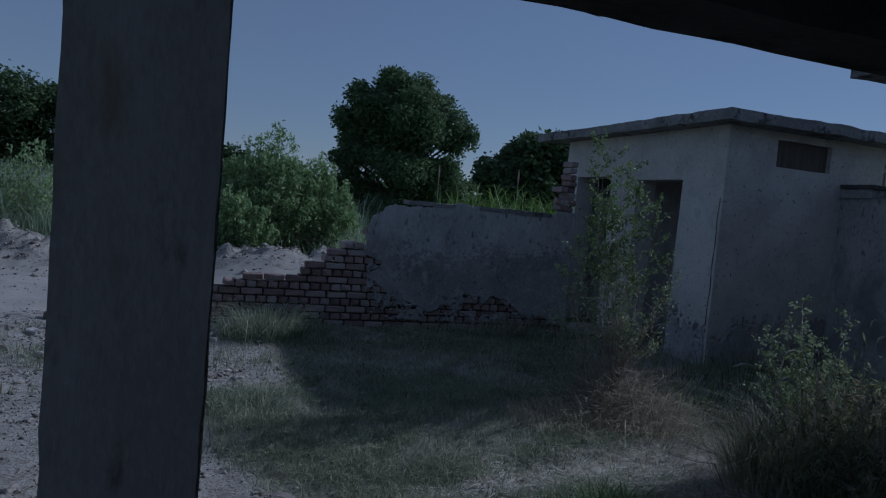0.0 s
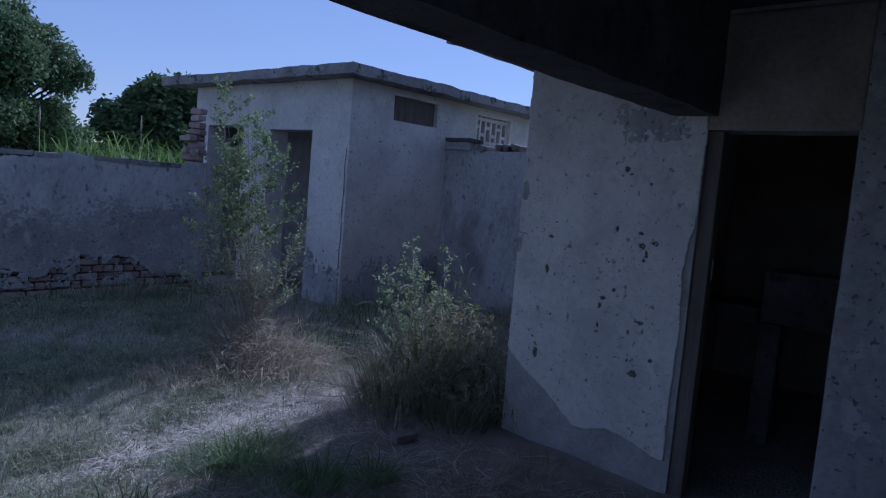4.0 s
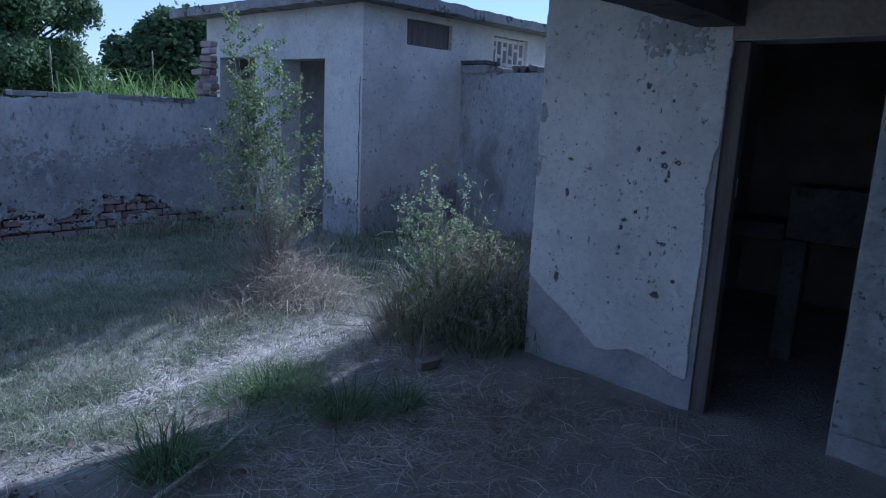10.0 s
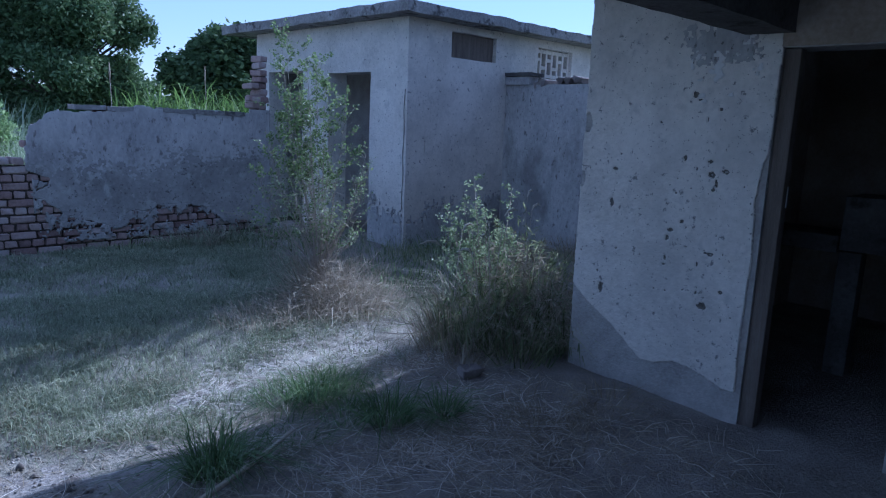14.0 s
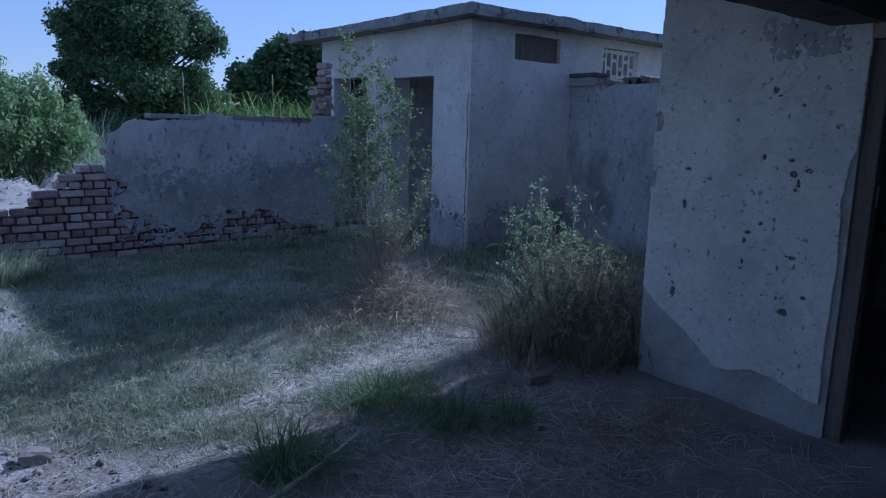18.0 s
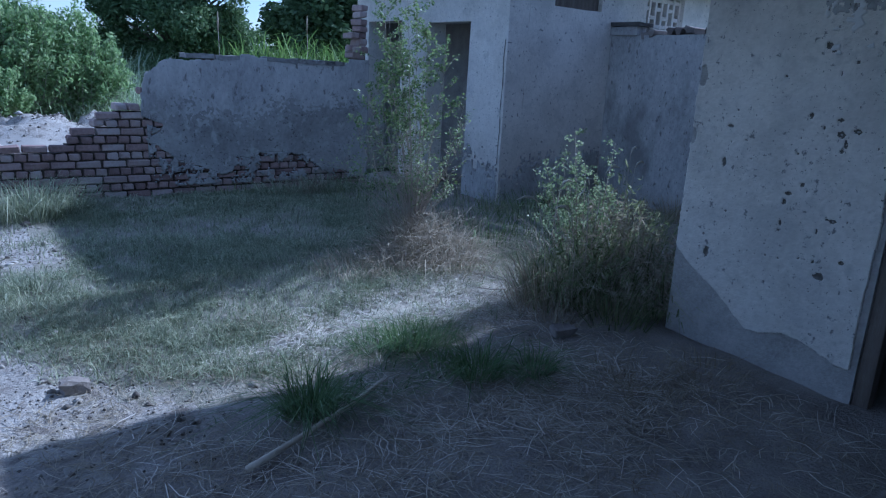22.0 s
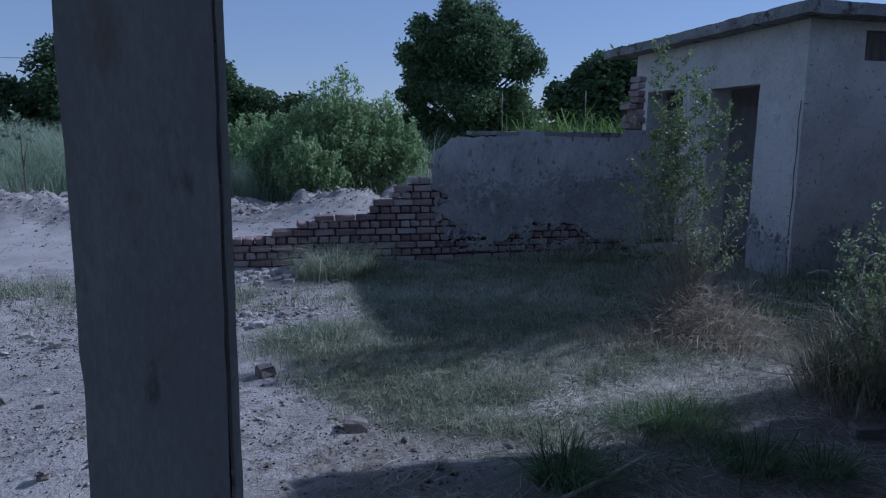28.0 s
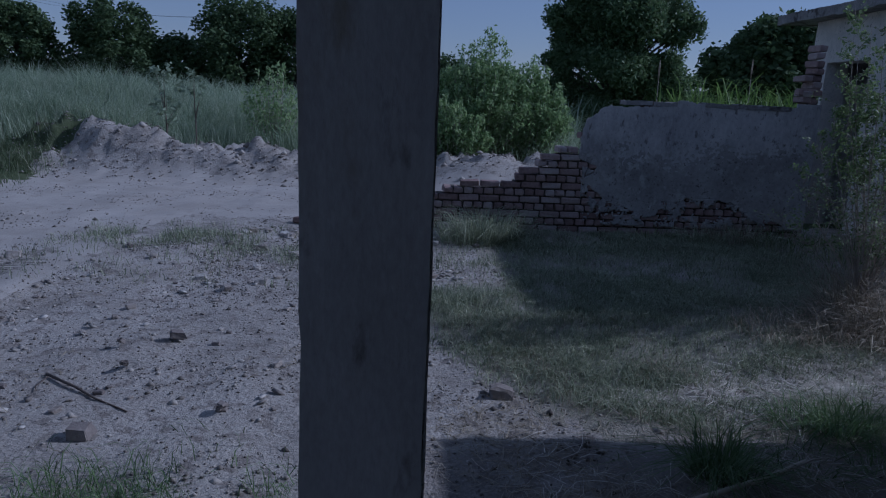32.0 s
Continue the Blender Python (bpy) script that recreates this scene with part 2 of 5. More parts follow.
KANS = mat("feathery_grass", [(0.2, (0.17, 0.23, 0.14)), (0.5, (0.34, 0.42, 0.28)), (0.8, (0.54, 0.60, 0.45))], 0.9, 20, 0.75, 0.0, island=0.6, through_light=0.45)
BANKGRASS = mat("low_bank_grass", [(0.2, (0.08, 0.115, 0.06)), (0.5, (0.15, 0.195, 0.105)), (0.8, (0.27, 0.31, 0.19))], 0.7, 20, 0.75, 0.0, island=0.5, through_light=0.3)
PALEGRASS = mat("seeding_grass", [(0.2, (0.20, 0.225, 0.15)), (0.5, (0.34, 0.36, 0.26)), (0.8, (0.50, 0.50, 0.39))], 0.5, 20, 0.8, 0.0, island=0.5, through_light=0.35)
CROP = mat("crop_leaf", [(0.2, (0.09, 0.16, 0.04)), (0.5, (0.17, 0.27, 0.07)), (0.8, (0.29, 0.40, 0.13))], 1, 20, 0.6, 0.0, island=0.5, through_light=0.4)
MAIZE = mat("maize_leaf", [(0.2, (0.09, 0.145, 0.065)), (0.5, (0.155, 0.23, 0.11)), (0.8, (0.26, 0.34, 0.18))], 0.8, 20, 0.6, 0.0, island=0.6, through_light=0.3)
LEAF = mat("tree_leaf", [(0.2, (0.07, 0.12, 0.05)), (0.5, (0.14, 0.21, 0.095)), (0.8, (0.25, 0.32, 0.16))], 0.6, 10, 0.6, 0.0, island=0.5, through_light=0.35)
LEAF_FAR = mat("far_tree_leaf", [(0.2, (0.05, 0.085, 0.038)), (0.5, (0.095, 0.145, 0.062)), (0.8, (0.16, 0.22, 0.10))], 0.3, 5, 0.7, 0.0, island=0.5, through_light=0.3)
LEAF_BUSH = mat("bush_leaf", [(0.2, (0.15, 0.24, 0.095)), (0.5, (0.29, 0.40, 0.18)), (0.8, (0.46, 0.56, 0.30))], 1, 10, 0.6, 0.0, island=0.5, through_light=0.5)
LEAF_SAP = mat("sapling_leaf", [(0.2, (0.11, 0.165, 0.07)), (0.5, (0.19, 0.265, 0.11)), (0.8, (0.33, 0.42, 0.18))], 2.5, 10, 0.5, 0.0, island=0.5, through_light=0.4)
LEAF_PALE = mat("pale_weed_leaf", [(0.2, (0.20, 0.27, 0.14)), (0.5, (0.34, 0.42, 0.23)), (0.8, (0.52, 0.58, 0.36))], 2.5, 10, 0.55, 0.0, island=0.5, through_light=0.4)
LEAF_WHITE = mat("silvery_leaf", [(0.2, (0.19, 0.25, 0.16)), (0.8, (0.40, 0.47, 0.33))], 2.5, 10, 0.5, 0.0, island=0.5, through_light=0.3)
STEEL = mat("galvanised_steel", [(0.3, (0.16, 0.16, 0.16)), (0.7, (0.28, 0.28, 0.28))], 6, 40, 0.6, 0.0, metal=0.3)

# ---- mesh helpers ----
rng = np.random.default_rng(7)


def mesh(name, verts, faces, mats, smooth=False, index=None):
    me = bpy.data.meshes.new(name)
    me.from_pydata([tuple(v) for v in verts], [], [tuple(f) for f in faces])
    for m in mats if isinstance(mats, (list, tuple)) else [mats]:
        me.materials.append(m)
    if index is not None:
        me.polygons.foreach_set("material_index", np.asarray(index, dtype=np.int32))
    if smooth:
        me.polygons.foreach_set("use_smooth", np.ones(len(me.polygons), dtype=bool))
    me.update()
    return me


def fast_mesh(name, verts, loops, sizes, m):
    """A mesh from flat arrays: corner indices and the number of corners of each face."""
    me = bpy.data.meshes.new(name)
    verts, loops, sizes = np.asarray(verts, np.float32), np.asarray(loops, np.int32), np.asarray(sizes, np.int32)
    me.vertices.add(len(verts))
    me.vertices.foreach_set("co", verts.ravel())
    me.loops.add(len(loops))
    me.loops.foreach_set("vertex_index", loops)
    me.polygons.add(len(sizes))
    me.polygons.foreach_set("loop_start", np.r_[0, np.cumsum(sizes)[:-1]].astype(np.int32))
    me.materials.append(m)
    me.update(calc_edges=True)
    return me


def part(name, me, parent=None, label="", loc=None):
    ob = new(name, me)
    if parent is not None:
        ob.parent = parent
    if loc is not None:
        ob.location = loc
    if label:
        ob["label"] = label
    return ob


def thing(name, label, category, loc=(0, 0, 0), group="", kind="", data=None):
    ob = new(name, data)
    ob.location = loc
    return tagged(ob, label, category, group, kind)


def box_mesh(name, lo, hi, m, bevel=0.0, rough=0.0, cuts=0, seed=0):
    """A box from corner to corner, with rounded edges and, where asked, a worn, uneven surface."""
    bm = bmesh.new()
    bmesh.ops.create_cube(bm, size=1.0)
    lo, hi = Vector(lo), Vector(hi)
    for v in bm.verts:
        v.co = Vector((lo[i] + (v.co[i] + 0.5) * (hi[i] - lo[i]) for i in range(3)))
    if cuts:
        for axis in range(3):
            size = hi[axis] - lo[axis]
            k = int(size / cuts)
            for i in range(1, k + 1):
                at = lo[axis] + size * i / (k + 1)
                no = [0, 0, 0]
                no[axis] = 1
                co = [0, 0, 0]
                co[axis] = at
                bmesh.ops.bisect_plane(bm, geom=bm.verts[:] + bm.edges[:] + bm.faces[:], plane_co=co, plane_no=no)
    elif bevel:
        bmesh.ops.bevel(bm, geom=bm.edges[:], offset=bevel, segments=2, affect="EDGES", profile=0.6)
    if rough:
        for v in bm.verts:
            edge = sum(1 for i in range(3) if min(abs(v.co[i] - lo[i]), abs(v.co[i] - hi[i])) < 1e-4)
            k = rough * (1.0 if edge < 2 else 2.4)
            p = v.co * 3.1 + Vector((seed * 7.3, seed * 3.1, 0))
            v.co += Vector((noise.noise(p), noise.noise(p + Vector((31, 0, 0))), noise.noise(p + Vector((0, 47, 0))))) * k
            p = v.co * 17.0
            v.co += Vector((noise.noise(p), noise.noise(p + Vector((31, 0, 0))), noise.noise(p + Vector((0, 47, 0))))) * k * 0.6
    me = bpy.data.meshes.new(name)
    bm.to_mesh(me)
    bm.free()
    me.materials.append(m)
    return me


def tube(points, radii, sides=6):
    """Verts and faces of a tapering limb along the points."""
    verts, faces = [], []
    for i, (p, r) in enumerate(zip(points, radii)):
        p = Vector(p)
        d = (Vector(points[min(i + 1, len(points) - 1)]) - Vector(points[max(i - 1, 0)])).normalized()
        side = d.orthogonal().normalized()
        up = d.cross(side)
        for k in range(sides):
            a = 2 * math.pi * k / sides
            verts.append(p + (side * math.cos(a) + up * math.sin(a)) * r)
        if i:
            for k in range(sides):
                a, b = (i - 1) * sides + k, (i - 1) * sides + (k + 1) % sides
                faces.append((a, b, b + sides, a + sides))
    faces.append(tuple(range(sides))[::-1])
    faces.append(tuple(range(len(verts) - sides, len(verts))))
    return verts, faces


def tubes_mesh(name, limbs, m, sides=6):
    verts, faces = [], []
    for points, radii in limbs:
        v, f = tube(points, radii, sides)
        faces += [tuple(i + len(verts) for i in q) for q in f]
        verts += v
    return mesh(name, verts, faces, m, smooth=True)


def blades_mesh(name, base, height, width, lean, m, droop=0.35, towards=None):
    """Grass: each blade a bent, tapering strip from its base point."""
    n = len(base)
    a = rng.uniform(0, 2 * math.pi, n) if towards is None else towards + rng.normal(0, 0.55, n)
    d = np.stack([np.cos(a), np.sin(a), 0 * a], 1)
    s = np.stack([-np.sin(a), np.cos(a), 0 * a], 1)
    a2 = rng.uniform(0, 2 * math.pi, n)
    s = np.stack([np.cos(a2), np.sin(a2), 0 * a2], 1) * 0.6 + s * 0.4
    h, w, l = (np.broadcast_to(np.asarray(x, float), (n,))[:, None] for x in (height, width, lean))
    l = l * rng.uniform(0.3, 1.7, (n, 1))
    up = np.array([0, 0, 1.0])
    mid = base + d * h * l * 0.35 + up * h * 0.6
    tip = base + d * h * l * (0.9 + droop) + up * h * np.clip(1.0 - l * droop, 0.15, 1)
    v = np.stack([base - s * w / 2, base + s * w / 2, mid + s * w * 0.42, mid - s * w * 0.42, tip], 1).reshape(-1, 3)
    k = np.arange(n)[:, None] * 5
    loops = (k + np.array([0, 1, 2, 3, 3, 2, 4])).ravel()
    return fast_mesh(name, v, loops, np.tile([4, 3], n), m)


def leaves_mesh(name, centre, size, m, flat=0.5, long=1.7):
    """Leaves: each a folded diamond of two faces, turned at random."""
    n = len(centre)
    d = rng.normal(size=(n, 3))
    d[:, 2] *= flat
    d /= np.linalg.norm(d, axis=1, keepdims=True)
    e = rng.normal(size=(n, 3))
    e -= d * (e * d).sum(1, keepdims=True)
    e /= np.linalg.norm(e, axis=1, keepdims=True)
    f = np.cross(d, e)
    sz = np.broadcast_to(np.asarray(size, float), (n,))[:, None] * rng.uniform(0.6, 1.3, (n, 1))
    v = np.stack([centre - d * sz * long / 2, centre + e * sz * 0.5 + f * sz * 0.12, centre + d * sz * long / 2, centre - e * sz * 0.5 + f * sz * 0.12], 1).reshape(-1, 3)
    k = np.arange(n)[:, None] * 4
    return fast_mesh(name, v, (k + np.array([0, 1, 2, 0, 2, 3])).ravel(), np.tile([3, 3], n), m)


# ---- the ground ----
def bumps(x, y, s, seed=0.0):
    return np.array([noise.noise((a * s + seed, b * s, seed)) for a, b in zip(np.ravel(x), np.ravel(y))]).reshape(np.shape(x))


def hill(x, y, cx, cy, rx, ry, h):
    return h * np.exp(-(((x - cx) / rx) ** 2 + ((y - cy) / ry) ** 2))


def ground_z(x, y, fine=True):
    """The height of the soil."""
    x, y = np.asarray(x, float), np.asarray(y, float)
    z = 0 * x
    ridge = np.exp(-(((y - 12.3) / 0.75) ** 2)) * np.clip((x + 8.2) / 1.2, 0, 1) * np.clip((3.4 - x) / 1.0, 0, 1)
    z = z + 0.34 * ridge
    for h in ((-6.75, 12.5, 0.5, 0.5, 0.42), (-5.75, 12.2, 0.75, 0.6, 0.45), (-4.6, 11.9, 0.8, 0.7, 0.2), (-2.4, 12.2, 1.1, 0.6, 0.12),
              (0.65, 11.2, 0.8, 0.6, 0.33), (1.6, 11.6, 0.9, 0.7, 0.22), (-0.4, 11.4, 0.5, 0.5, 0.1), (-0.3, 12.0, 0.7, 0.35, -0.22), (-1.5, 11.7, 0.5, 0.3, -0.12), (-3.4, 11.7, 0.9, 0.5, 0.12), (-11.2, 12.6, 0.7, 0.5, 0.75), (-9.9, 12.6, 0.9, 0.5, 0.6), (-9.0, 12.3, 0.6, 0.4, 0.3),
              (-12.4, 12.2, 0.9, 0.6, 0.75), (3.0, 4.5, 0.5, 0.5, 0.07)):
        z = z + hill(x, y, *h)
    z = z - 0.045 * np.clip((-3.38 - x) / 0.12, 0, 1) * np.clip((5.2 - y) / 1.5, 0, 1)
    z = z + 0.035 * np.exp(-((x + 3.26) / 0.15) ** 2) * np.clip((5.6 - y) / 1.2, 0, 1)
    z = z + 0.3 * np.clip((-6.3 - x) / 2.5, 0, 1) + 0.25 * np.clip((y - 13.2) / 4, 0, 1)
    if fine:
        near = np.clip(1.5 - np.hypot(x + 2, y - 6) / 16, 0.0, 1)
        spoil = np.exp(-(((x + 10.6) / 2.0) ** 2) - ((y - 12.6) / 0.8) ** 2)
        ridge = np.maximum(ridge, np.exp(-(((x + 10.6) / 2.2) ** 2) - ((y - 12.6) / 0.9) ** 2))
        z = z + near * (0.05 * bumps(x, y, 0.5, 3) + 0.022 * bumps(x, y, 2.3, 5) + 0.2 * ridge * bumps(x, y, 1.7, 12) + (0.012 + 0.15 * ridge + 0.1 * spoil) * bumps(x, y, 4.0, 9) - spoil * (0.5 * np.abs(bumps(x, y, 1.6, 31)) + 0.3 * np.abs(bumps(x, y, 4.2, 33))) + 0.12 * spoil + (0.012 + 0.09 * ridge) * bumps(x, y, 9.0, 2))
    return z


def axis_steps(lo, hi, a, b, step):
    out = list(np.arange(a, b, step))
    s, v = step, b
    while v < hi:
        out.append(v)
        s *= 1.25
        v += s
    out.append(hi)
    s, v = step * 1.25, a - step
    while v > lo:
        out.insert(0, v)
        s *= 1.25
        v -= s
    out.insert(0, lo)
    return np.array(out)


def grass_edge(y):
    """Where the yard grass ends and the bare sand begins."""
    return np.interp(y, [2.5, 2.88, 3.4, 3.72, 4.4, 4.8, 5.3, 6.0, 6.8, 7.4], [0.6, 0.32, 0.18, -0.1, -0.3, -0.1, 0.4, 0.45, 0.5, 0.4])


gx, gy = axis_steps(-900, 900, -13.4, 6.0, 0.07), axis_steps(-900, 900, 0.4, 13.6, 0.075)
GX, GY = np.meshgrid(gx, gy)
GZ = ground_z(GX, GY)
nx, ny = len(gx), len(gy)
verts = np.stack([GX, GY, GZ], -1).reshape(-1, 3)
ii, jj = np.meshgrid(np.arange(nx - 1), np.arange(ny - 1))
q = (jj * nx + ii).ravel()
quads = np.stack([q, q + 1, q + nx + 1, q + nx], 1)
ground_me = fast_mesh("ground", verts, quads.ravel(), np.full(len(quads), 4), SAND)
ground_me.materials.append(LITTER)
ground_me.materials.append(FIELD)
ground_me.materials.append(LAWN)
ground_me.materials.append(DUST)
fx, fy = verts[quads].mean(1)[:, 0], verts[quads].mean(1)[:, 1]
wob = 0.35 * bumps(fx, fy, 1.1, 4) + 0.2 * bumps(fx, fy, 4.0, 6)
index = np.zeros(len(quads), np.int32)
index[(fx + wob > 0.9) & (fy < 7.6) & (fx < 9)] = 1
index[(fy + wob < 2.45) & (fx + wob > -0.5) & ((fx + 0.8 * wob < 2.75) | (fy > 2.05))] = 1
lawn = bumps(fx, fy, 1.1, 3) + 0.5 * bumps(fx, fy, 5, 3)
index[(fx + 0.6 * wob > grass_edge(fy)) & (fy > 2.6 + 0.3 * wob) & (fy < 7.5) & (lawn > -0.55) & (fx + np.maximum(0, 3.9 - fy) * 1.25 < 3.6 + wob)] = 3
strip = np.interp(fx, [0.6, 1.2, 1.8, 2.4, 3.0], [2.92, 3.1, 3.25, 3.4, 3.45])
index[(np.abs(fy - strip + 0.3 * wob) < np.interp(fx, [0.6, 1.0, 1.8, 2.6, 3.1], [0.0, 0.12, 0.26, 0.38, 0.2]) + 0.2 * wob) & (fx < 3.1)] = 0
index[(np.abs(fx + 3.28 + 0.22 * wob) < 0.17) & (fy < 6.6) & (fy > 1.0)] = 4
index[(fx + 0.7 * wob < np.interp(fy, [2, 3.2, 5, 7, 9, 11], [-4.75, -4.55, -3.9, -3.3, -2.6, -2.0])) & (fx > -6.4) & (fy + 0.5 * wob < 11.3)] = 4
index[(fy + 0.6 * wob > 8.0) & (fy + 0.5 * wob < 10.9) & (fx > -6.4) & (fx < 2.6)] = 4
heap = np.hypot((fx + 10.6) / 2.5, (fy - 12.55) / 1.15) + 0.4 * wob
index[(fx + wob < -6.4) | (fy + wob * 1.5 > 13.3) | (fx > 7) | ((fy > 8.2) & (fx + wob > 2.6)) | (fy < -3)] = 2
index[heap < 1] = 0
ground_me.polygons.foreach_set("material_index", index)
ground_me.polygons.foreach_set("use_smooth", np.ones(len(quads), dtype=bool))
thing("ground", "pale sandy soil with litter and rubble", "ground", kind="structure", data=ground_me)


def on_ground(x, y, fine=True):
    return float(ground_z(np.array([x]), np.array([y]), fine)[0])


def scatter(n, keep, x0, x1, y0, y1):
    """Points on the soil, thinned by keep(x, y), a chance from 0 to 1."""
    x, y = rng.uniform(x0, x1, n), rng.uniform(y0, y1, n)
    k = rng.uniform(0, 1, n) < keep(x, y)
    x, y = x[k], y[k]
    return np.stack([x, y, ground_z(x, y) - 0.01], 1)


def patchy(x, y, s=0.8, seed=0.0, low=-0.1, gain=3.0):
    return np.clip((bumps(x, y, s, seed) - low) * gain, 0, 1)

# ---- walls and buildings ----


def wall_mesh(name, axis, face, back, u0, u1, z0, z1, openings, m, wob=0.004, cell=0.22):
    """A wall from face to back across the axis, from u0 to u1, with real openings (u0, u1, z0, z1) through it."""
    us = sorted({u0, u1, *[v for o in openings for v in o[:2]]})
    zs = sorted({z0, z1, *[v for o in openings for v in o[2:]]})

    def fill(v):
        out = []
        for a, b in zip(v, v[1:]):
            k = max(1, int((b - a) / cell))
            out += [a + (b - a) * i / k for i in range(k)]
        return out + [v[-1]]

    us, zs = fill(us), fill(zs)
    nu, nz = len(us), len(zs)
    solid = [[not any(o[0] - 1e-6 < (us[i] + us[i + 1]) / 2 < o[1] + 1e-6 and o[2] - 1e-6 < (zs[j] + zs[j + 1]) / 2 < o[3] + 1e-6 for o in openings) for i in range(nu - 1)]
             for j in range(nz - 1)]
    verts, faces, seen = [], [], {}

    def vert(i, j, k):
        if (i, j, k) not in seen:
            d = wob * noise.noise((us[i] * 1.7, zs[j] * 1.7, face + k))
            e = wob * noise.noise((us[i] * 9, zs[j] * 9, face))
            w = (face if k == 0 else back) + d
            seen[i, j, k] = len(verts)
            verts.append((w, us[i] + e, zs[j] + e) if axis == "x" else (us[i] + e, w, zs[j] + e))
        return seen[i, j, k]

    for j in range(nz - 1):
        for i in range(nu - 1):
            if not solid[j][i]:
                continue
            for k in (0, 1):
                faces.append((vert(i, j, k), vert(i + 1, j, k), vert(i + 1, j + 1, k), vert(i, j + 1, k)))
            for di, dj, a, b in ((-1, 0, (i, j), (i, j + 1)), (1, 0, (i + 1, j), (i + 1, j + 1)), (0, -1, (i, j), (i + 1, j)), (0, 1, (i, j + 1), (i + 1, j + 1))):
                i2, j2 = i + di, j + dj
                if not (0 <= i2 < nu - 1 and 0 <= j2 < nz - 1) or not solid[j2][i2]:
                    faces.append((vert(*a, 0), vert(*b, 0), vert(*b, 1), vert(*a, 1)))
    me = mesh(name, verts, faces, m)
    bm = bmesh.new()
    bm.from_mesh(me)
    bmesh.ops.recalc_face_normals(bm, faces=bm.faces[:])
    bm.to_mesh(me)
    bm.free()
    return me


def sheet_mesh(name, us, vs, inside, place, out, m, thick=0.015, other=None, other_where=None):
    """A coat of plaster with a ragged edge: cells of the grid us x vs where inside(u, v), its edge closed to the depth thick."""
    U, V = np.meshgrid((us[:-1] + us[1:]) / 2, (vs[:-1] + vs[1:]) / 2, indexing="ij")
    keep = inside(U, V)
    pu, pv = np.meshgrid(us, vs, indexing="ij")
    front, rear = place(pu, pv, out(pu, pv)), place(pu, pv, np.full_like(pu, -thick))
    n, k = pu.size, len(vs)
    verts = np.concatenate([front.reshape(-1, 3), rear.reshape(-1, 3)])
    i, j = np.nonzero(keep)
    a = i * k + j
    faces = [np.stack([a, a + k, a + k + 1, a + 1], 1)]
    chosen = np.nonzero(other_where(U, V)[i, j])[0] if other else ()
    pad = np.pad(keep, 1)
    for di, dj, p, r in ((-1, 0, (0, 0), (0, 1)), (1, 0, (1, 1), (1, 0)), (0, -1, (1, 0), (0, 0)), (0, 1, (0, 1), (1, 1))):
        e = keep & ~pad[1 + di : pad.shape[0] - 1 + di, 1 + dj : pad.shape[1] - 1 + dj]
        i, j = np.nonzero(e)
        s, t = (i + p[0]) * k + j + p[1], (i + r[0]) * k + j + r[1]
        faces.append(np.stack([s, t, t + n, s + n], 1))
    faces = np.concatenate(faces)
    used, flat = np.unique(faces, return_inverse=True)
    me = fast_mesh(name, verts[used], flat.ravel(), np.full(len(faces), 4), m)
    if other:
        me.materials.append(other)
        which = np.zeros(len(faces), np.int32)
        which[chosen] = 1
        me.polygons.foreach_set("material_index", which)
    return me


def grid_noise(u, v, s, seed):
    return bumps(u, v, s, seed)


# brick boundary wall, broken down towards the road
WALL_Y = 7.53
PROFILE = [(-2.05, 0.02), (-1.6, 0.07), (-1.3, 0.15), (-1.1, 0.16), (-1.08, 0.33), (-0.42, 0.35), (-0.4, 0.42), (-0.06, 0.48), (0.13, 0.57), (0.79, 0.6), (0.8, 0.66), (1.06, 0.8), (1.26, 0.96),
           (1.5, 1.02), (1.54, 1.25), (1.76, 1.43), (1.88, 1.46), (2.42, 1.49), (2.66, 1.55), (2.91, 1.53), (3.99, 1.52), (4.0, 1.62), (4.06, 1.8), (4.09, 2.0), (4.14, 2.2), (4.25, 2.13)]
LOWER = [(1.5, 0.62), (1.8, 0.5), (1.92, 0.38), (2.35, 0.24), (2.49, 0.36), (2.76, 0.41), (3.18, 0.43), (3.47, 0.34), (3.7, 0.28), (4.3, 0.08)]
COURSE = 0.083


def profile(x):
    return np.interp(x, *np.array(PROFILE).T)


def plastered(x, z):
    w = 0.05 * bumps(x, z, 6.0, 2.5) + 0.03 * bumps(x, z, 17.0, 1.5)
    left = np.interp(z, [0.4, 0.62, 0.7, 0.78, 0.86, 1.1, 1.2, 1.5], [1.85, 1.56, 1.72, 1.76, 1.57, 1.56, 1.58, 1.8])
    return (x + w > left) & (z + w > np.interp(x, *np.array(LOWER).T)) & (z < np.minimum(profile(x) - 0.012 + w * 0.5, 1.56)) & (x < 4.27)


boundary = thing("wall_north", "broken boundary wall of red brick, half plastered", "wall", kind="structure")
step_x = np.arange(-2.05, 4.25, 0.06)
lowest = np.minimum.reduce([profile(step_x + d) for d in (-0.09, 0.0, 0.06, 0.15)])
tops = np.maximum(np.floor((lowest - 0.015) / COURSE) * COURSE, 0.012) - 0.012
outline = [(-2.05, -0.15)]
for x, z in zip(step_x, tops):
    outline += [(x, z), (min(x + 0.06, 4.24), z)]
outline.append((4.24, -0.15))
clean = [p for k, p in enumerate(outline) if k == 0 or (abs(p[0] - outline[k - 1][0]) + abs(p[1] - outline[k - 1][1])) > 1e-5]
cv = [(x, WALL_Y + 0.032, z) for x, z in clean] + [(x, WALL_Y + 0.214, z) for x, z in clean]
cn = len(clean)
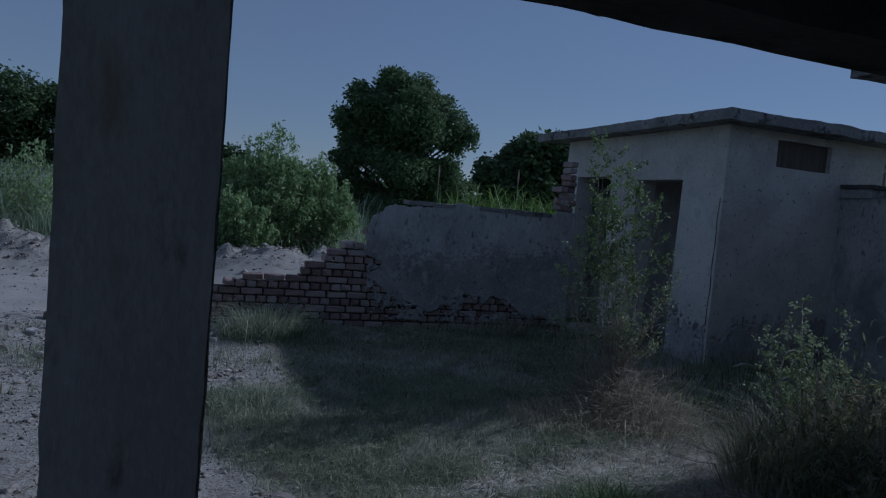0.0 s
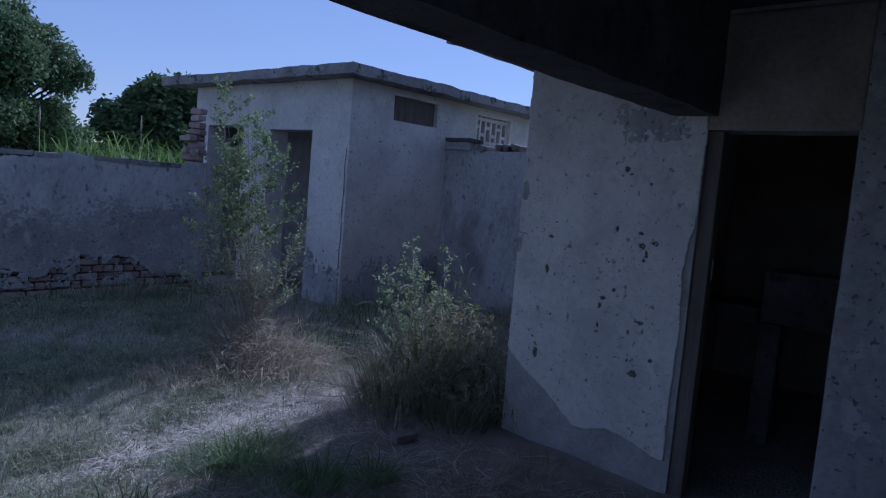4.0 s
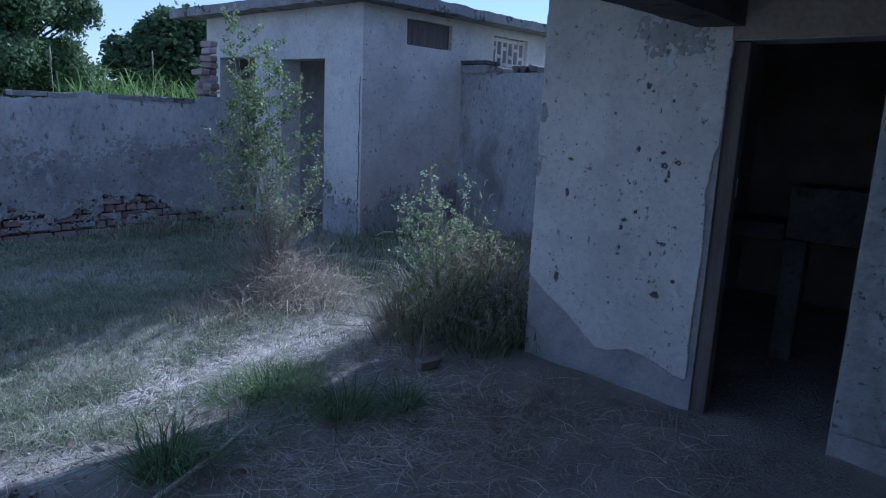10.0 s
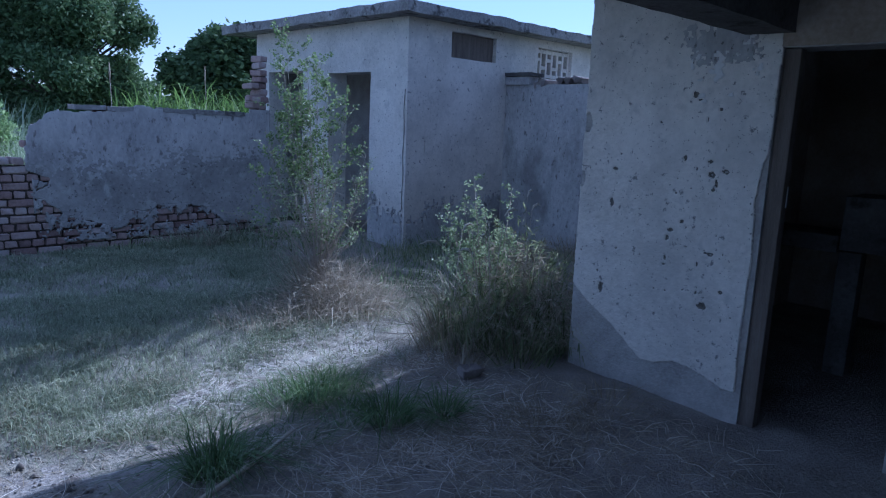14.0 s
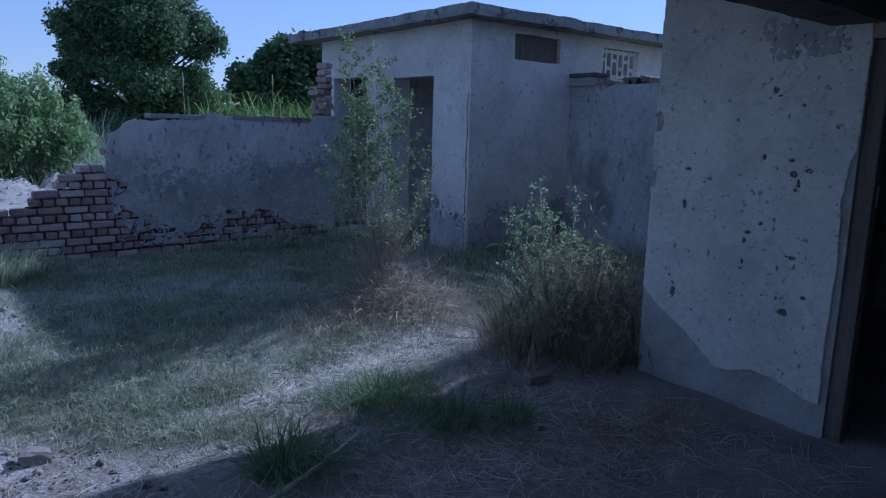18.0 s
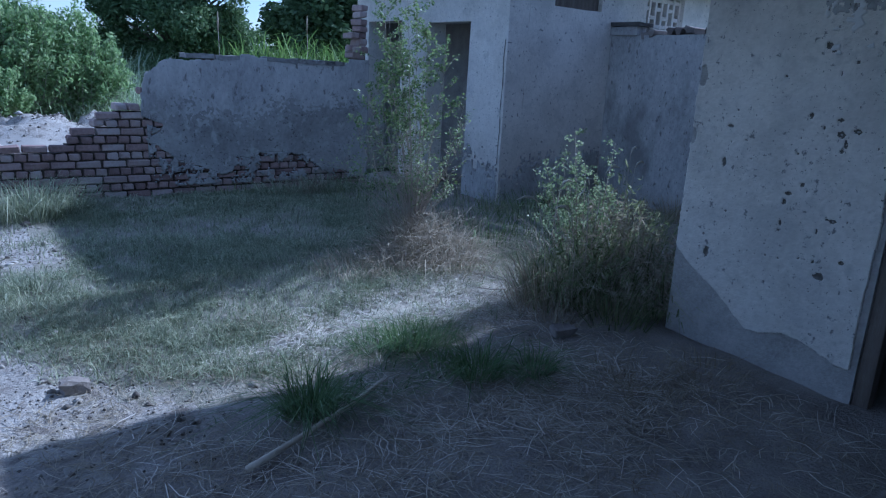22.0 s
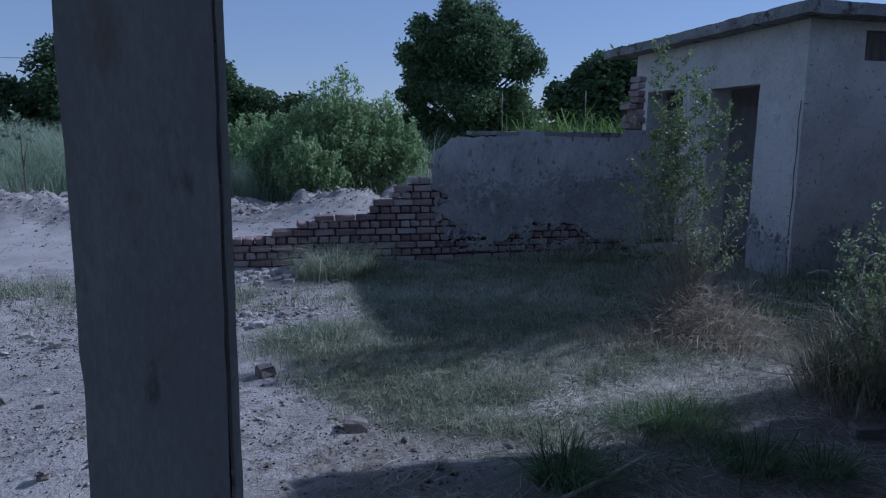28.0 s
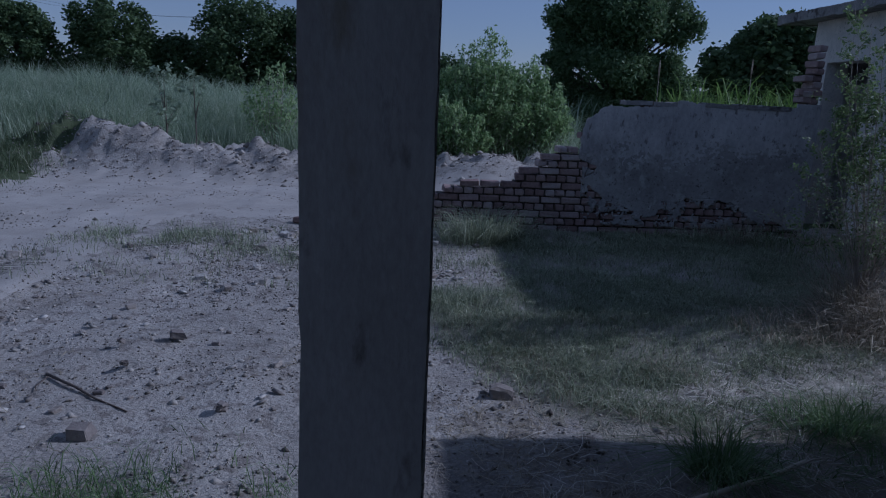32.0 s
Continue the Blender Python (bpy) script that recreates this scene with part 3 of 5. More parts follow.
cf = [tuple(range(cn)), tuple(range(2 * cn - 1, cn - 1, -1))] + [(k, (k + 1) % cn, cn + (k + 1) % cn, cn + k) for k in range(cn)]
part("mortar_core", mesh("mortar_core", cv, cf, MORTAR), boundary, "dark crumbling mud mortar")

us, vs = np.arange(1.48, 4.28, 0.01), np.arange(-0.02, 1.60, 0.01)
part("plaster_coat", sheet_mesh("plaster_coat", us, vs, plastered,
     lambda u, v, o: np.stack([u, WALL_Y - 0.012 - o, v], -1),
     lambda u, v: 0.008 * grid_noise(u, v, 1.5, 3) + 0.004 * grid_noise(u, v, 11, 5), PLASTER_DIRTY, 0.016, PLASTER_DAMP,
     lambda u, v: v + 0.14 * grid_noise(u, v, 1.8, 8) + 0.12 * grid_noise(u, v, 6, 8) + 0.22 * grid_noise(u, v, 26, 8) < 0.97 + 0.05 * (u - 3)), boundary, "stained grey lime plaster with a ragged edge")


for a, b, z in ((2.02, 2.33, 1.474), (2.345, 2.62, 1.476), (2.93, 3.3, 1.478), (3.31, 3.66, 1.48), (3.67, 3.93, 1.477)):
    part("coping_stone", box_mesh("coping_stone", (a, WALL_Y - 0.022, z), (b, WALL_Y + 0.2, z + 0.05), CONCRETE, rough=0.006, cuts=0.06, seed=int(a * 10)), boundary, "flat weathered coping piece")


def residue(x, z):
    n = grid_noise(x, z, 5, 41) + 0.7 * grid_noise(x, z, 13, 42) + 0.5 * grid_noise(x, z, 40, 43)
    gap = np.interp(x, *np.array(LOWER).T) - z
    return (n > -0.06 + 1.1 * np.maximum(gap, 0)) & ~plastered(x, z) & (z > 0.1) & (x > 1.6) & (gap > -0.2) & (z < profile(x) - 0.1)


part("plaster_patches", sheet_mesh("plaster_patches", us, np.arange(0.06, 0.95, 0.015), residue, lambda u, v, o: np.stack([u, WALL_Y - 0.014 - o, v], -1),
     lambda u, v: 0.002 * grid_noise(u, v, 11, 5), PLASTER_DAMP, 0.016), boundary, "thin scabs of plaster left on the bricks")


def brick_data(name, length, depth, seed, m=BRICK, worn=0.005):
    bm = bmesh.new()
    bmesh.ops.create_cube(bm, size=1.0)
    r = random.Random(seed)
    for v in bm.verts:
        v.co = Vector((v.co.x * length, v.co.y * depth, v.co.z * 0.069))
    bmesh.ops.bevel(bm, geom=bm.edges[:], offset=0.011, segments=1, affect="EDGES")
    for v in bm.verts:
        v.co += Vector((r.uniform(-1, 1), r.uniform(-1, 1), r.uniform(-1, 1))) * worn
    me = bpy.data.meshes.new(name)
    bm.to_mesh(me)
    bm.free()
    me.materials.append(m)
    return me


STRETCHERS = [brick_data("stretcher", 0.220, 0.108, s, worn=0.006) for s in range(9)]
HEADERS = [brick_data("header", 0.103, 0.222, s + 10, worn=0.006) for s in range(9)]

CRUMBLED = [brick_data("crumbled_brick", 0.106, 0.222, s + 30, OLDBRICK, 0.018) for s in range(6)]

# the end room beside the veranda
ROOM_X = 3.28
end_wall = thing("wall_east", "plastered end wall pitted with bullet holes, door opening beside it", "wall", kind="structure")
part("masonry", wall_mesh("masonry", "x", ROOM_X + 0.014, ROOM_X + 0.23, -1.45, 2.135, -0.1, 2.5, [(0.38, 1.05, -0.1, 1.91)], RENDER, 0.003, 0.3), end_wall)

HOLES = [(1.456, 1.691, 17), (1.43, 1.665, 9), (1.313, 1.617, 10), (1.378, 1.564, 8), (1.639, 1.544, 8), (1.899, 1.272, 15), (1.478, 1.359, 13), (1.411, 1.308, 9), (1.34, 1.35, 12), (1.327, 1.283, 18), (1.298, 1.24, 13),
         (1.31, 1.205, 10), (1.256, 1.302, 17), (1.515, 1.17, 9), (1.907, 1.078, 19), (1.463, 1.018, 13), (1.528, 0.963, 15), (1.543, 0.92, 14), (1.542, 0.807, 13), (1.318, 0.87, 9), (1.29, 0.865, 16),
         (1.356, 0.802, 10), (1.852, 0.813, 8), (1.547, 0.77, 9), (1.418, 0.648, 7), (1.344, 0.649, 9), (1.212, 0.675, 12), (1.305, 0.582, 25), (1.963, 0.659, 8), (1.933, 0.56, 24), (1.87, 1.36, 7)]
pit_rng = random.Random(4)
PITS = HOLES + [(pit_rng.uniform(1.1, 2.1), pit_rng.uniform(0.4, 1.3), pit_rng.uniform(3.5, 7)) for _ in range(70)]


def pit_depth(u, v):
    d = 0 * u
    for k, (y, z, r) in enumerate(PITS):
        r = r / 1050
        e = 1 + 0.35 * math.sin(k * 1.7)
        wavy = 1 + 0.5 * grid_noise((u - y) * 1.0, (v - z) * 1.0, 60, k) if r > 0.012 else 1.0
        q2 = np.sqrt(((u - y) / e) ** 2 + ((v - z) * e) ** 2) / (r * wavy)
        d = np.maximum(d, np.clip(1.3 - q2, 0, 1) * min(0.013, r * 1.2))
    return d


def coat_depth(u, v):
    return 0.003 * grid_noise(u, v, 1.3, 2) + 0.0012 * grid_noise(u, v, 12, 4) + 0.0008 * grid_noise(u, v, 40, 7) - pit_depth(u, v)


def coat_edge(u, v):
    w = 0.02 * grid_noise(u, v, 9, 3) + 0.01 * grid_noise(u, v, 30, 6)
    low = np.interp(u, [1.05, 1.10, 1.27, 1.36, 1.44, 1.55, 1.63, 1.76, 1.90, 2.03, 2.13], [0.17, 0.16, 0.2, 0.235, 0.235, 0.2, 0.19, 0.30, 0.385, 0.47, 0.55])
    right = np.interp(v, [0.1, 0.5, 0.9, 1.15, 1.3, 1.36, 1.40, 2.5], [1.075, 1.085, 1.075, 1.09, 1.085, 1.075, 1.052, 1.05])
    chips = (np.hypot((u - 2.11) / 0.03, (v - 1.53) / 0.06) < 1 + 10 * w) | (np.hypot((u - 2.12) / 0.02, (v - 1.2) / 0.05) < 1)
    return (v + w * 0.7 > low) & (u + w * 0.4 > right) & (u < 2.13 + 0.35 * w) & ~chips


# deep pit faces show broken plaster with their shadow painted into its colour
part("plaster_coat", sheet_mesh("plaster_coat", np.arange(1.04, 2.145, 0.005), np.arange(0.1, 2.5, 0.005), coat_edge,
     lambda u, v, o: np.stack([ROOM_X - o, u, v], -1), coat_depth, PLASTER, 0.015, PIT, lambda u, v: pit_depth(u, v) > 0.0045), end_wall, "pale plaster pitted by bullets, flaked at the foot")
# pier coat: stained, with extra darkness in its colour for the dim veranda end
part("plaster_coat", sheet_mesh("plaster_coat", np.arange(-1.45, 0.39, 0.02), np.arange(0.0, 2.5, 0.02),
     lambda u, v: (u + 0.02 * grid_noise(u, v, 8, 3) < 0.372) & (v + 0.05 * grid_noise(u, v, 5, 3) > 0.12),
     lambda u, v, o: np.stack([ROOM_X - o, u, v], -1), lambda u, v: 0.004 * grid_noise(u, v, 2, 2) + 0.002 * grid_noise(u, v, 14, 4), PLASTER_DAMP, 0.015), end_wall, "stained plaster, coloured darker grey for the dim veranda end")
def stain_edge(u, v):
    w = 0.5 * grid_noise(u, v, 5, 11) + 0.35 * grid_noise(u, v, 14, 12) + 0.3 * grid_noise(u, v, 45, 13)
    return (np.hypot((u - 1.32) / 0.30, (v - 1.98) / 0.17) + 1.6 * w < 0.62) & (u > 1.07) & (v < 2.4)


def flake_edge(u, v):
    w = grid_noise(u, v, 13, 21) + 0.5 * grid_noise(u, v, 40, 22)
    return (np.hypot((u - 1.3) / 0.2, (v - 1.83) / 0.22) < 1) & (w > 0.36) & (u > 1.08)


for nm, edge, proud, m, words in (("stain", stain_edge, 0.0015, PLASTER_DIRTY, "dark damp stain on the plaster"), ("paint_flakes", flake_edge, 0.0028, FLAKE, "pale flakes of old whitewash")):
    part(nm, sheet_mesh(nm, np.arange(1.04, 1.75, 0.006), np.arange(1.5, 2.42, 0.006), edge, lambda u, v, o: np.stack([ROOM_X - o, u, v], -1),
         lambda u, v: 0.003 * grid_noise(u, v, 1.3, 2) + 0.0012 * grid_noise(u, v, 12, 4) + 0.0008 * grid_noise(u, v, 40, 7) + proud, m, 0.003), end_wall, words)
# darker sheet above the door, its colour replacing the shade under the roof
part("smoked_lintel", sheet_mesh("smoked_lintel", np.arange(0.372, 1.075, 0.02), np.arange(1.915, 2.49, 0.02), lambda u, v: u + 0.03 * grid_noise(u, v, 7, 3) < 1.05,
     lambda u, v, o: np.stack([ROOM_X - o, u, v], -1), lambda u, v: 0.003 * grid_noise(u, v, 3, 4), BROWN_PLASTER, 0.013), end_wall, "plaster over the door opening, darkened to imitate shade")
frame_ob = thing("door_frame", "weathered bare wooden door jamb in the wall opening", "door frame", (ROOM_X + 0.1, 0.71, 0))
part("jamb", box_mesh("jamb", (-0.07, 0.262, -0.02), (0.0, 0.338, 1.905), WOOD, 0.006), frame_ob)
part("rebate", box_mesh("rebate", (0.001, 0.285, -0.02), (0.05, 0.338, 1.905), WOOD, 0.006), frame_ob)
part("hinge", box_mesh("hinge", (-0.03, 0.255, 1.15), (-0.01, 0.261, 1.25), STEEL, 0.001), frame_ob, "rusty steel hinge leaf")
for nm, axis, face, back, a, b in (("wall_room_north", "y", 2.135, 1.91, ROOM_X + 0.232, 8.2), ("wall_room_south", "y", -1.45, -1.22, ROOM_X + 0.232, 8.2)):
    thing(nm, "dark brown rendered wall of the end room", "wall", kind="structure", data=wall_mesh(nm, axis, face, back, a, b, -0.1, 2.5, [], BROWN_PLASTER, 0.004, 0.5))
thing("wall_room_far", "dark brown rendered wall of the end room", "wall", kind="structure", data=wall_mesh("wall_room_far", "x", 6.4, 6.6, -1.2, 1.9, -0.1, 2.5, [], BROWN_PLASTER, 0.004, 0.5))
thing("wall_veranda_back", "rendered back wall of the veranda", "wall", kind="structure", data=wall_mesh("wall_veranda_back", "y", -1.45, -1.68, -1.6, ROOM_X - 0.002, -0.1, 2.5, [], PLASTER_DIRTY, 0.004, 0.5))
# a broken concrete shelf inside the dark room, its concrete darkened to imitate shade
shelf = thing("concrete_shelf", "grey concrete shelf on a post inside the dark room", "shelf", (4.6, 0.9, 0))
part("post", box_mesh("post", (-0.06, 0.0, -0.05), (0.06, 0.13, 0.80), DARK_CONCRETE, 0.008), shelf)
part("ledge", box_mesh("ledge", (-0.1, 0.132, 0.79), (0.3, 0.62, 0.9), DARK_CONCRETE, 0.01), shelf)
part("panel", box_mesh("panel", (-0.08, -0.5, 0.81), (0.3, 0.128, 1.15), DARK_CONCRETE, 0.01), shelf)

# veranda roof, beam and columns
# slab and beam are coloured near black in place of their unlit undersides
slab_me = box_mesh("ceiling_veranda", (-0.55, -1.7, 2.502), (4.1, 2.75, 2.62), DARK_CONCRETE, rough=0.012, cuts=0.16, seed=1)
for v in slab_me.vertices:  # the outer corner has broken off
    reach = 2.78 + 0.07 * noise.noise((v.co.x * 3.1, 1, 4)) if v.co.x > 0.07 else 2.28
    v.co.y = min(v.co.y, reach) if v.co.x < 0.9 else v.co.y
thing("ceiling_veranda", "concrete veranda roof slab darkened to imitate shade, with a broken corner", "roof slab", kind="structure", data=slab_me)
# the overhang is out of view, sized to put its shadow edge across the yard
thing("ceiling_room", "concrete roof slab of the end room, unseen overhang added to shade the yard", "roof slab", kind="structure",
      data=box_mesh("ceiling_room", (4.11, -1.7, 2.70), (8.6, 3.6, 2.83), CONCRETE, rough=0.010, cuts=0.18, seed=2))
thing("wall_parapet", "low rendered upstand between the two roof slabs", "wall", kind="structure", data=box_mesh("wall_parapet", (4.115, -1.6, 2.505), (4.3, 2.1, 2.697), CONCRETE, 0.01))
thing("roof_beam", "deep grey concrete beam over the veranda columns, darkened to imitate shade", "beam", kind="structure",
      data=box_mesh("roof_beam", (-0.56, 1.0, 1.976), (ROOM_X - 0.004, 1.235, 2.5), DARK_CONCRETE, rough=0.003, cuts=0.13, seed=3))
column = thing("column", "square rendered veranda column, grey and scuffed", "column")
part("shaft", box_mesh("shaft", (-0.5, 1.0, -0.1), (-0.26, 1.235, 1.975), COLUMN, rough=0.0028, cuts=0.06, seed=4), column)
# east face gets a paler colour in place of the skylight falling on it
part("plaster_coat", sheet_mesh("plaster_coat", np.arange(1.006, 1.232, 0.012), np.arange(0.0, 1.97, 0.012), lambda u, v: (u + 0.006 * grid_noise(u, v, 9, 51) + 0.006 * grid_noise(u, v, 25, 52) > 1.014) & (u < 1.229),
     lambda u, v, o: np.stack([-0.253 + o, u, v], -1), lambda u, v: 0.002 * grid_noise(u, v, 9, 53), PLASTER, 0.006), column, "plaster coat coloured paler for skylight on one face, chipped at its edge")

# the small outbuilding
hut = thing("outbuilding", "small abandoned plastered outbuilding with two door openings", "building")
HX, HY = 4.92, 5.655
part("front_wall", wall_mesh("front_wall", "x", HX, HX + 0.29, HY, 9.0, -0.15, 2.632, [(6.326, 7.196, -0.15, 2.055), (7.79, 8.658, -0.15, 2.1)], PLASTER, 0.008), hut, "pale plaster with stains and chips")
part("side_wall", wall_mesh("side_wall", "y", HY, HY + 0.23, HX + 0.292, 9.6, -0.15, 2.632, [(5.585, 6.362, 2.255, 2.55), (7.2, 7.96, 2.14, 2.53)], PLASTER, 0.008), hut, "pale plaster, darker stains below")
part("end_wall", wall_mesh("end_wall", "y", 9.0, 8.77, HX + 0.292, 9.6, -0.15, 2.63, [], PLASTER_DIRTY, 0.006, 0.5), hut)
part("rear_wall", wall_mesh("rear_wall", "x", 9.6, 9.37, HY + 0.232, 8.768, -0.15, 2.63, [], PLASTER_DIRTY, 0.006, 0.5), hut)
part("partition", wall_mesh("partition", "x", 6.05, 6.17, HY + 0.232, 8.768, -0.15, 2.598, [], RENDER, 0.006, 0.5), hut)
part("vent_board", box_mesh("vent_board", (5.587, HY + 0.055, 2.258), (6.36, HY + 0.085, 2.548), WOOD, 0.004), hut, "dark brown board closing the vent")
part("roof_slab", box_mesh("roof_slab", (4.66, 5.37, 2.635), (9.9, 9.57, 2.75), CONCRETE, rough=0.0065, cuts=0.09, seed=5), hut, "weathered concrete slab with crumbling edges")
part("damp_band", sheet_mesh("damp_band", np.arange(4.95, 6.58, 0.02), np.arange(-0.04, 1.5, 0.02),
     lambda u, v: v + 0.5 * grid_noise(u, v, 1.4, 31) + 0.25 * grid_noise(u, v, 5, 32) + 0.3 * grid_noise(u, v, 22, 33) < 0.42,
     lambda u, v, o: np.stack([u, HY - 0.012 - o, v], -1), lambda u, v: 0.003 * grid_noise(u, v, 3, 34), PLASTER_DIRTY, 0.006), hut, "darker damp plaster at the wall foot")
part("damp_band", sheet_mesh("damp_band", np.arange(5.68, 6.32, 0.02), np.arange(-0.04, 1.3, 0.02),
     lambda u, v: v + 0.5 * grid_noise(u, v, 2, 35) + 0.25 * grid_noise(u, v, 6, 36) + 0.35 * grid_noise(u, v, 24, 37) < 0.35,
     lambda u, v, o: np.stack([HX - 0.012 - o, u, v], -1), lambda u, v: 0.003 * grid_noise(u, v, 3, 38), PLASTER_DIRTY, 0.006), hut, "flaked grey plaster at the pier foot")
crack_z = np.linspace(0.5, 1.85, 24)
part("crack", tubes_mesh("crack", [([(HX - 0.007, 5.69 + 0.012 * noise.noise((z * 4, 1, 2)), z) for z in crack_z], [0.004 + 0.003 * noise.noise((z * 9, 5, 2)) for z in crack_z])], PIT, 4), hut, "thin dark vertical crack")
lattice = part("lattice", box_mesh("lattice", (7.2, HY + 0.06, 2.14), (7.225, HY + 0.12, 2.53), PLASTER, 0.003), hut, "pale cast concrete lattice")
for k in range(1, 7):
    x = 7.2 + 0.735 * k / 6
    part("upright", box_mesh("upright", (x - 0.006, HY + 0.06, 2.14), (x + 0.034, HY + 0.12, 2.53), PLASTER, 0.003), lattice)
for k in range(6):
    for r in range(4):
        if (k + r) % 2 == 0 or r in (0, 3):
            x, z = 7.2 + 0.735 * k / 6, 2.155 + 0.105 * r
            part("crossbar", box_mesh("crossbar", (x + 0.027, HY + 0.065, z), (x + 0.124, HY + 0.115, z + 0.045), PLASTER, 0.003), lattice)

# low broken wall between the outbuilding and the end room
low = thing("wall_low", "low plastered wall with a broken brick top", "wall", kind="structure")
LOWX = 6.59
part("plaster_face", wall_mesh("plaster_face", "x", LOWX, LOWX + 0.23, 2.4, HY - 0.003, -0.15, 2.0, [], PLASTER_DIRTY, 0.012, 0.15), low)
part("raised_end", wall_mesh("raised_end", "x", LOWX - 0.03, LOWX + 0.2, HY - 0.40, HY - 0.004, 2.003, 2.10, [], PLASTER_DIRTY, 0.006, 0.1), low)
part("cap_slab", box_mesh("cap_slab", (LOWX - 0.05, HY - 0.44, 2.105), (LOWX + 0.21, HY - 0.006, 2.15), DARK_CONCRETE, rough=0.006, cuts=0.07, seed=9), low, "dark weathered coping slab")
r_low = random.Random(3)
y = HY - 0.5
while y > 2.5:
    top = 1.975 + 0.035 * math.sin(y * 3.1)
    ob = part("brick", r_low.choice(CRUMBLED), low, loc=(LOWX + 0.1 + r_low.uniform(-0.02, 0.02), y, top + 0.038))
    ob.rotation_euler = (r_low.uniform(-0.08, 0.08), r_low.uniform(-0.08, 0.08), math.pi / 2 + r_low.uniform(-0.25, 0.25))
    y -= r_low.choice((0.11, 0.115, 0.12, 0.24))

# ---- stones, bricks and sticks on the ground ----


def rock_mesh(name, size, m, seed, angular=0.35):
    bm = bmesh.new()
    bmesh.ops.create_icosphere(bm, subdivisions=2, radius=1.0)
    for v in bm.verts:
        p = v.co.copy()
        k = 1 + angular * noise.noise(p * 1.3 + Vector((seed * 5.7, 0, 0))) + 0.12 * noise.noise(p * 4 + Vector((0, seed * 3.3, 0)))
        c = Vector((max(-0.72, min(0.72, p.x)), max(-0.72, min(0.72, p.y)), max(-0.66, min(0.66, p.z))))
        v.co = Vector((c.x * size[0], c.y * size[1], c.z * size[2])) * k * 0.72
    me = bpy.data.meshes.new(name)
    bm.to_mesh(me)
    bm.free()
    me.materials.append(m)
    return me


def stone(x, y, s, label, seed, m=STONE, turn=0.0, name="stone", flat=0.7):
    me = rock_mesh(name, (s, s * 0.72, s * flat), m, seed)
    ob = thing(name, label, "stone", (x, y, on_ground(x, y) + s * flat * 0.22), "stones in the yard", data=me)
    ob.rotation_euler = (0.1 * math.sin(seed), 0.1 * math.cos(seed * 2), turn)
    return ob


def broken_brick(x, y, length, label, seed, turn=0.0, tilt=0.0):
    r = random.Random(seed)
    bm = bmesh.new()
    bmesh.ops.create_cube(bm, size=1.0)
    for v in bm.verts:
        far = v.co.x > 0
        v.co = Vector((v.co.x * length + (r.uniform(-0.03, 0.03) if far else 0), v.co.y * min(0.1, length * 0.75), v.co.z * min(0.065, length * 0.55)))
    bmesh.ops.bevel(bm, geom=bm.edges[:], offset=0.008, segments=2, affect="EDGES")
    for v in bm.verts:
        v.co += Vector((r.uniform(-1, 1), r.uniform(-1, 1), r.uniform(-1, 1))) * 0.007
    me = bpy.data.meshes.new("broken_brick")
    bm.to_mesh(me)
    bm.free()
    me.materials.append(OLDBRICK)
    ob = thing("broken_brick", label, "brick", (x, y, on_ground(x, y) + 0.03 + abs(math.sin(tilt)) * length * 0.4), "loose bricks", data=me)
    ob.rotation_euler = (0.05, tilt, turn)
    return ob


for k, (x, y, s) in enumerate([(0.19, 3.04, 0.12), (0.07, 7.25, 0.16), (-0.67, 3.85, 0.10), (-2.21, 4.3, 0.075), (-1.7, 4.8, 0.10), (-1.48, 4.97, 0.11), (-0.9, 5.2, 0.09), (-3.06, 3.89, 0.08), (-3.13, 3.54, 0.11),
                               (-4.52, 3.44, 0.12), (-3.67, 5.5, 0.14), (-2.55, 5.63, 0.09), (-1.35, 5.9, 0.09), (-0.9, 6.5, 0.12), (-1.6, 6.9, 0.14), (-2.1, 6.7, 0.11), (-0.4, 6.6, 0.10), (0.35, 6.6, 0.09),
                               (-0.17, 5.32, 0.08), (-1.2, 5.6, 0.08), (-0.6, 5.9, 0.07), (-2.9, 6.0, 0.10), (-1.75, 6.2, 0.13), (-0.35, 7.2, 0.12), (-1.0, 7.2, 0.15), (1.15, 6.8, 0.07)]):
    stone(x, y, s * (0.8 if k > 1 else 1.0), "pale angular stone lying on the sandy soil", k, turn=k * 1.3)
r_r = random.Random(23)
for k in range(64):
    if k % 3:
        x, y, sz = r_r.uniform(-2.3, 0.25), 7.2 - abs(r_r.gauss(0, 0.35)), r_r.uniform(0.05, 0.13)
    else:
        x, y, sz = r_r.gauss(-0.7, 0.6), r_r.gauss(5.35, 0.35), r_r.uniform(0.045, 0.1)
    stone(x, y, sz, "pale lump of wall rubble on the sandy soil", 200 + k, (STONE, CHUNK)[k % 2], k * 1.7, "rubble_lump", r_r.uniform(0.35, 0.75))
for k in range(26):
    x, y = r_r.uniform(-3.0, -0.5), r_r.uniform(2.6, 5.0)
    stone(x, y, r_r.uniform(0.025, 0.055), "small grey stone on the sandy soil", 300 + k, OLDBRICK if k % 3 == 0 else STONE, k * 2.1, flat=0.6)
for k in range(14):
    x, y = r_r.uniform(-4.6, -3.55), r_r.uniform(2.2, 4.4)
    stone(x, y, r_r.uniform(0.03, 0.07), "small grey stone on the road edge", 340 + k, STONE, k * 2.1, flat=0.6)
stone(1.62, 0.85, 0.03, "small pale pebble on the veranda soil", 77)
